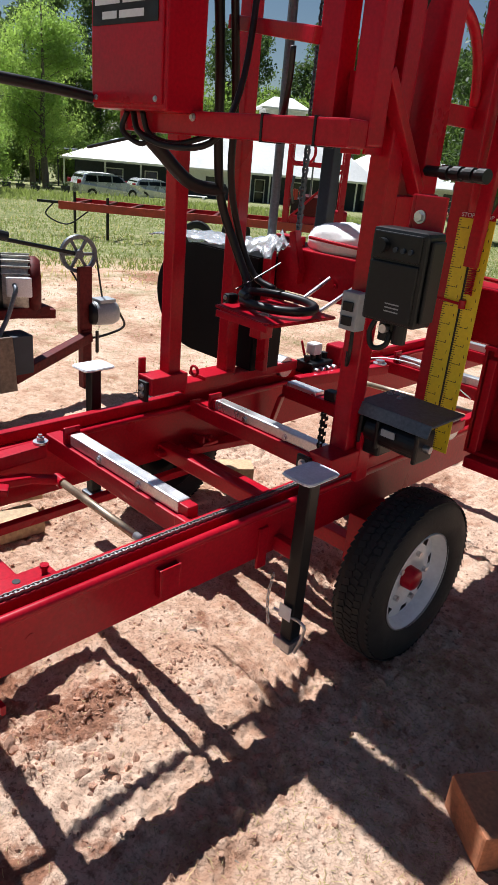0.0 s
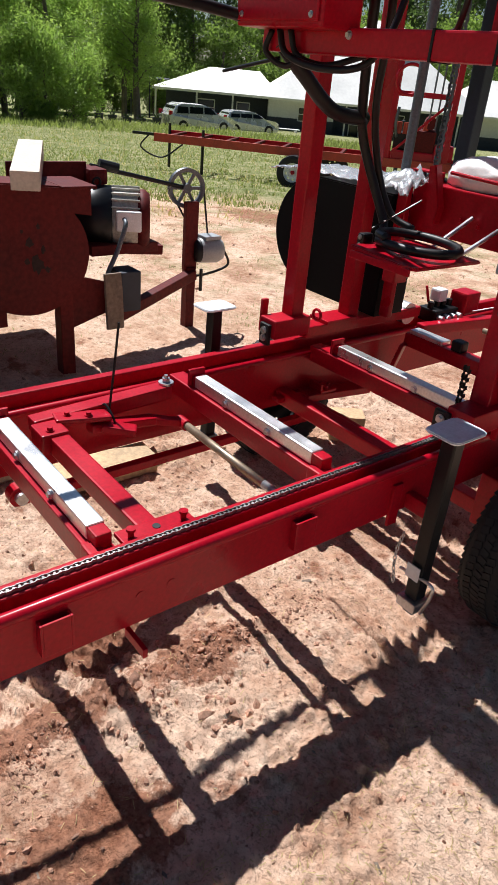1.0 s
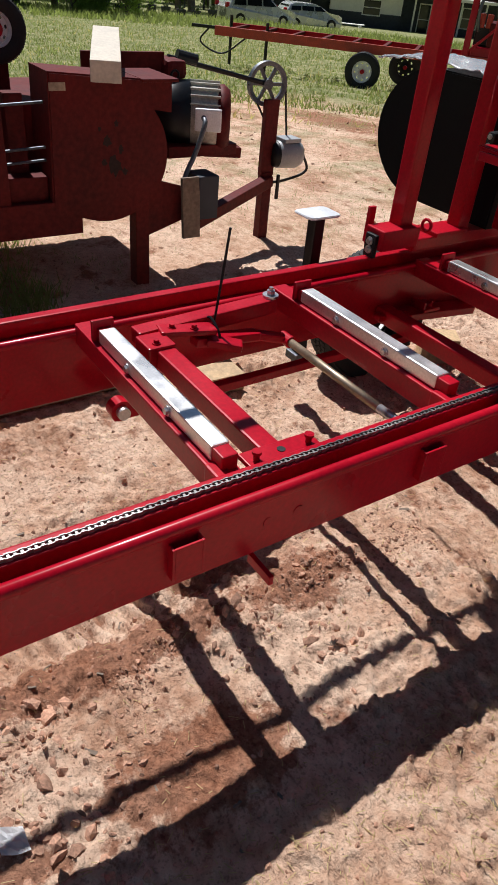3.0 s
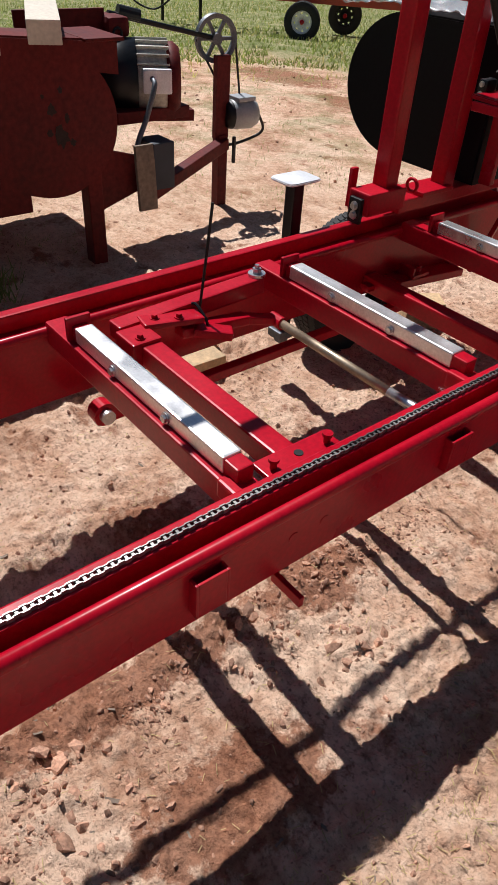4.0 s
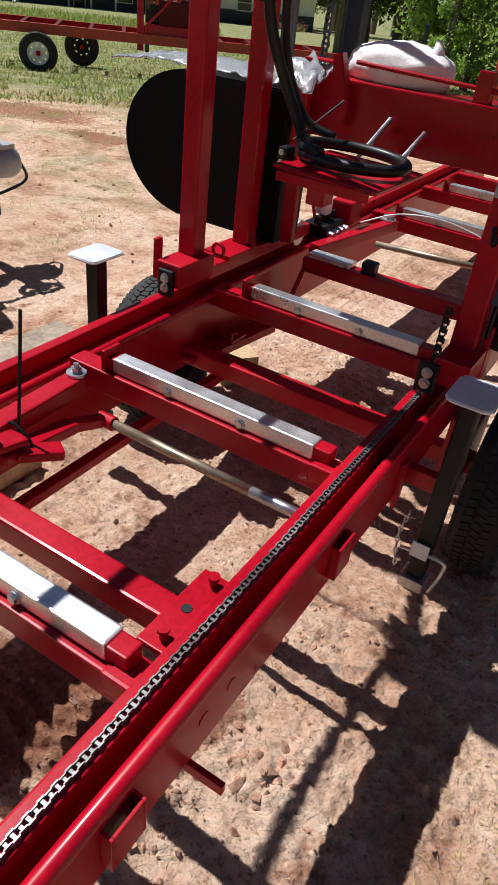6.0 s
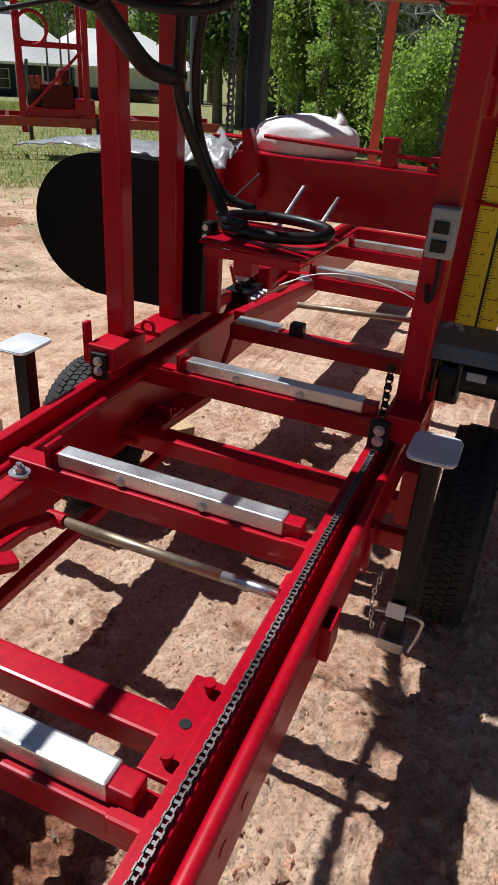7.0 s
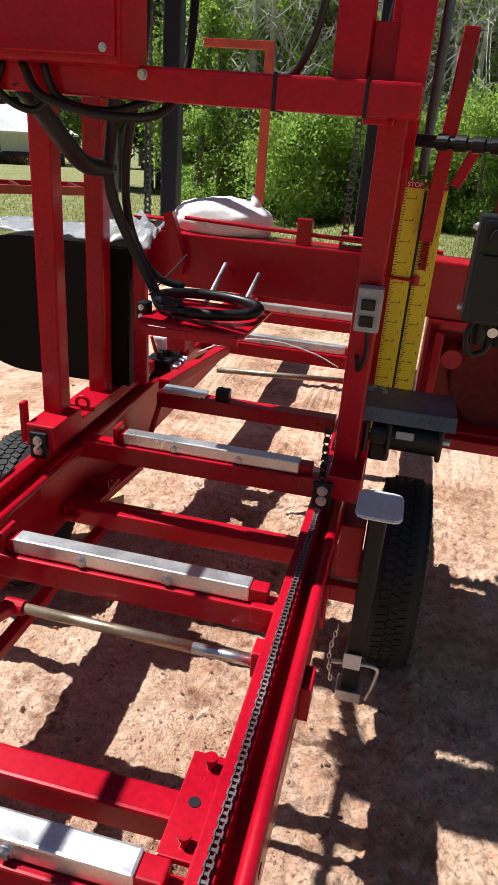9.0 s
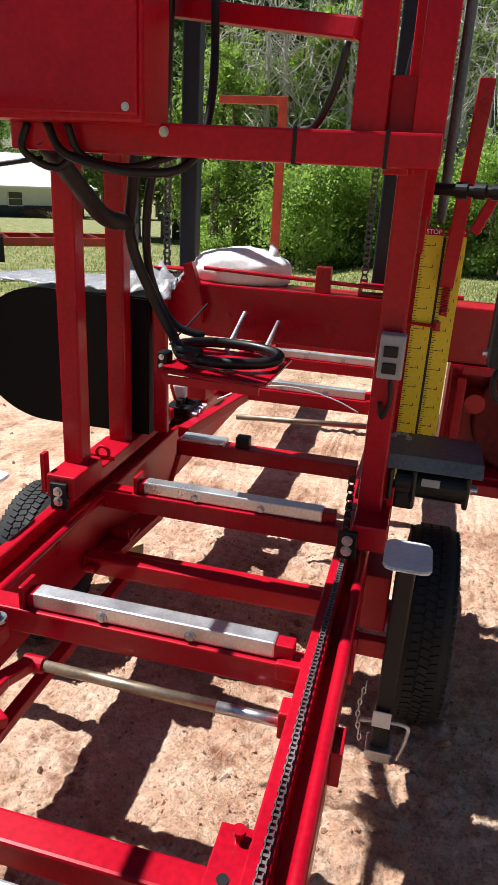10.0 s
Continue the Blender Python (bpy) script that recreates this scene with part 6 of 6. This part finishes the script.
wpart("engine", box(bmesh.new(), (-0.5, -0.35, 0.45), (-0.2, 0.35, 0.78), 0.03, mm), BLACK, mach)
for du, z0 in ((-0.42, 0.86), (-0.28, 0.86), (0.12, 0.9)):
    wpart("cylinder_head", cyl(bmesh.new(), mm @ Vector((du, -0.4, z0 - 0.1)), mm @ Vector((du, -0.4, z0 + 0.12)), 0.055, n=14), ORANGE_RED, mach)
wpart("exhaust", pipe(bmesh.new(), [mm @ Vector(p) for p in ((-0.45, -0.5, 0.7), (-0.5, -0.62, 0.95), (-0.48, -0.6, 1.25))], 0.03, 10), GREYSTEEL, mach, smooth=True)
wpart("fuel_tank", cyl(bmesh.new(), mm @ Vector((0.2, -0.45, 1.0)), mm @ Vector((0.2, 0.3, 1.0)), 0.12, n=20), DARKRED, mach)
wpart("side_brace", beam(bmesh.new(), mm @ Vector((-0.6, -0.5, 0.3)), mm @ Vector((0.6, -0.5, 1.5)), 0.05, 0.05), RED, mach)
wpart("mid_bar", box(bmesh.new(), (-0.6, -0.55, 1.45), (0.6, -0.45, 1.55), 0.01, mm), RED, mach)
wpart("fender", box(bmesh.new(), (0.35, -0.55, 0.3), (0.75, -0.2, 0.62), 0.06, mm), RED, mach)
wpart("crank", box(bmesh.new(), (0.75, -0.6, -0.2), (0.85, -0.5, 0.3), 0.01, mm), BLACK, mach)

fl = thing("flower_bush", hp(21, -1, 0), "low pink flowering bushes along the house wall", "bush")
leaf_cloud("blossom", [(u, v, 0.45, 0.6, 0.4) for u, v in ((-2, 0), (-1, 0.2), (0, 0), (1, 0.1), (2, 0))], 1500, 0.07, 77, PINK, fl)
leaf_cloud("leaves", [(u, v, 0.35, 0.6, 0.35) for u, v in ((-2, 0), (-1, 0.2), (0, 0), (1, 0.1), (2, 0))], 1200, 0.08, 78, LEAF["mid"], fl)

# ---- grass, straw and clods ----
rg = np.random.RandomState(8)


def blades(name, n_b, place, height, width, material, label, lean=0.5):
    xy = place(n_b)
    z = ground_height(xy[:, 0], xy[:, 1])
    base = np.column_stack([xy, z - 0.01])
    h = height * rg.uniform(0.5, 1.4, n_b)
    a = rg.uniform(0, 6.28, n_b)
    side = np.column_stack([np.cos(a), np.sin(a), 0 * a]) * width[..., None] if not np.isscalar(width) else np.column_stack([np.cos(a), np.sin(a), 0 * a]) * width
    top = base + np.column_stack([rg.normal(0, lean, n_b) * h, rg.normal(0, lean, n_b) * h, h])
    v = np.stack([base - side, base + side, top], 1).reshape(-1, 3)
    me = bpy.data.meshes.new(name)
    me.from_pydata(v.tolist(), [], np.arange(n_b * 3).reshape(-1, 3).tolist())
    me.materials.append(material)
    return tagged(new(name, me), label, "grass", kind="stuff")


def field(d0, d1, a0, a1, tight=1.0):
    def place(m):
        d = d0 + (d1 - d0) * rg.uniform(0, 1, m) ** tight
        a = np.radians(rg.uniform(a0, a1, m))
        c = np.column_stack([-np.sin(a) * d, np.cos(a) * d])
        return c
    return place


blades("grass", 90000, field(11.5, 36, -30, 100, 1.2), 0.065, 0.015, LEAF["grass"], "patchy short green grass beyond the dirt yard")
blades("tall_grass", 14000, field(34, 48, 35, 100), 0.24, 0.035, LEAF["grass"], "taller rough grass and weeds by the thicket")
blades("dry_grass", 12000, field(10, 34, -30, 100, 1.1), 0.09, 0.013, LEAF["straw"], "pale dry grass stems among the green")


def tufts(m):
    c = np.column_stack([rg.uniform(-9.5, -4.3, 420), rg.uniform(-1.5, 8, 420)])
    return c[(420 * rg.uniform(0, 1, m) ** 1.5).astype(int)] + rg.normal(0, 0.12, (m, 2))


blades("weed_tufts", 6000, tufts, 0.032, 0.0035, LEAF["grass"], "small weed tufts on the bare dirt")


def shade_tufts(m):
    c = np.column_stack([rg.uniform(-5.2, -3.8, 60), rg.uniform(-0.8, 1.2, 60)])
    return c[rg.randint(0, 60, m)] + rg.normal(0, 0.09, (m, 2))


blades("weeds", 4000, shade_tufts, 0.12, 0.005, LEAF["grass"], "dry weeds growing under the old mill", 0.4)


def litter(m):
    return np.column_stack([rg.uniform(-2.6, -0.1, m), rg.uniform(-0.9, 3.2, m)])


ico = bmesh.new()
bmesh.ops.create_icosphere(ico, subdivisions=1, radius=1)
rj = random.Random(3)
for v in ico.verts:
    v.co *= rj.uniform(0.7, 1.15)
ico_v, ico_f = [tuple(v.co) for v in ico.verts], [[v.index for v in f.verts] for f in ico.faces]
ico.free()


def clods(name, n_c, place, lo, hi, label, power=3.0):
    xy = place(n_c)
    z = ground_height(xy[:, 0], xy[:, 1])
    pl = []
    for (x, y), zz in zip(xy, z):
        s = lo + (hi - lo) * rg.uniform() ** power
        m = Matrix.Translation((x, y, zz - s * 0.22)) @ Euler(rg.uniform(0, 6.28, 3)).to_matrix().to_4x4() @ Matrix.Diagonal((s, s * rg.uniform(0.6, 1), s * rg.uniform(0.45, 0.9), 1))
        pl.append(np.array(m))
    ob = batch(name, ico_v, ico_f, pl, CLOD)
    return tagged(ob, label, "soil", kind="stuff")


def crust(m):
    y = rg.uniform(-0.8, 1.5, m * 3)
    c = np.column_stack([-1.36 + 0.03 * np.sin(y * 5) + rg.normal(0, 0.11, m * 3), y])
    return c[np.argsort(-perlin(c[:, 0] * 6, c[:, 1] * 6, 9) + rg.normal(0, 0.15, m * 3))[:m]]


def patches(m):
    c = np.array([(-1.34, 0.16), (-1.25, 0.12), (-1.09, 0.13), (-1.08, 0.07), (-1.12, 0.0), (-1.40, 0.80), (-1.37, 0.55), (-1.20, 0.95), (-1.40, 1.02)])
    return c[rg.randint(0, len(c), m)] + rg.normal(0, 0.075, (m, 2))


clods("stones", 170, patches, 0.008, 0.030, "red-brown stones and hard dirt lumps", 2.2)
clods("clods", 5600, litter, 0.002, 0.014, "small dirt clods scattered over the yard")
clods("crust_clods", 1700, crust, 0.002, 0.015, "crumbled crust of red dirt", 2.6)


def yard(m):
    return np.column_stack([rg.uniform(-9, -2.6, m), rg.uniform(-1, 8, m)])


clods("yard_clods", 1600, yard, 0.005, 0.03, "dirt lumps on the churned yard", 4.0)


def straw(m):
    a = np.column_stack([rg.uniform(-2.4, -0.2, m // 3), rg.uniform(-0.8, 2.6, m // 3)])
    b = np.column_stack([rg.uniform(-0.9, 0.1, m - m // 3), rg.uniform(-0.6, 2.2, m - m // 3)])
    return np.concatenate([a, b])


chip_v = [(-1, -0.3, 0), (1, -0.22, 0), (0.8, 0.3, 0), (-0.9, 0.22, 0), (-1, -0.3, 0.12), (1, -0.22, 0.16), (0.8, 0.3, 0.1), (-0.9, 0.22, 0.14)]
chip_f = [(4, 5, 6, 7), (0, 1, 5, 4), (1, 2, 6, 5), (2, 3, 7, 6), (3, 0, 4, 7)]
xy = np.column_stack([rg.uniform(-2.4, -0.1, 380), rg.uniform(-0.8, 2.4, 380)])
cz = ground_height(xy[:, 0], xy[:, 1])
chip_m = [np.array(Matrix.Translation((x, y, z - 0.001)) @ Euler((rg.normal(0, 0.25), rg.normal(0, 0.25), rg.uniform(0, 6.28))).to_matrix().to_4x4() @ Matrix.Scale(0.005 + 0.014 * rg.uniform() ** 3, 4)) for (x, y), z in zip(xy, cz)]
tagged(batch("bark_chips", chip_v, chip_f, chip_m, SHADEWOOD), "dark bark chips scattered on the dirt", "bark", kind="stuff")
xy = straw(5200)
zz = ground_height(xy[:, 0], xy[:, 1]) + 0.004
aa, ln = rg.uniform(0, 6.28, 5200), rg.uniform(0.004, 0.014, 5200)
dd = np.column_stack([np.cos(aa), np.sin(aa), rg.uniform(-0.05, 0.15, 5200)])
sd = np.column_stack([-np.sin(aa), np.cos(aa), 0 * aa]) * 0.0008
ctr = np.column_stack([xy, zz])
vv = np.stack([ctr - dd * ln[:, None] - sd, ctr + dd * ln[:, None] - sd, ctr + dd * ln[:, None] + sd, ctr - dd * ln[:, None] + sd], 1).reshape(-1, 3)
me = bpy.data.meshes.new("straw")
me.from_pydata(vv.tolist(), [], np.arange(5200 * 4).reshape(-1, 4).tolist())
me.materials.append(LEAF["straw"])
tagged(new("straw", me), "bits of straw and bark lying on the dirt", "straw", kind="stuff")
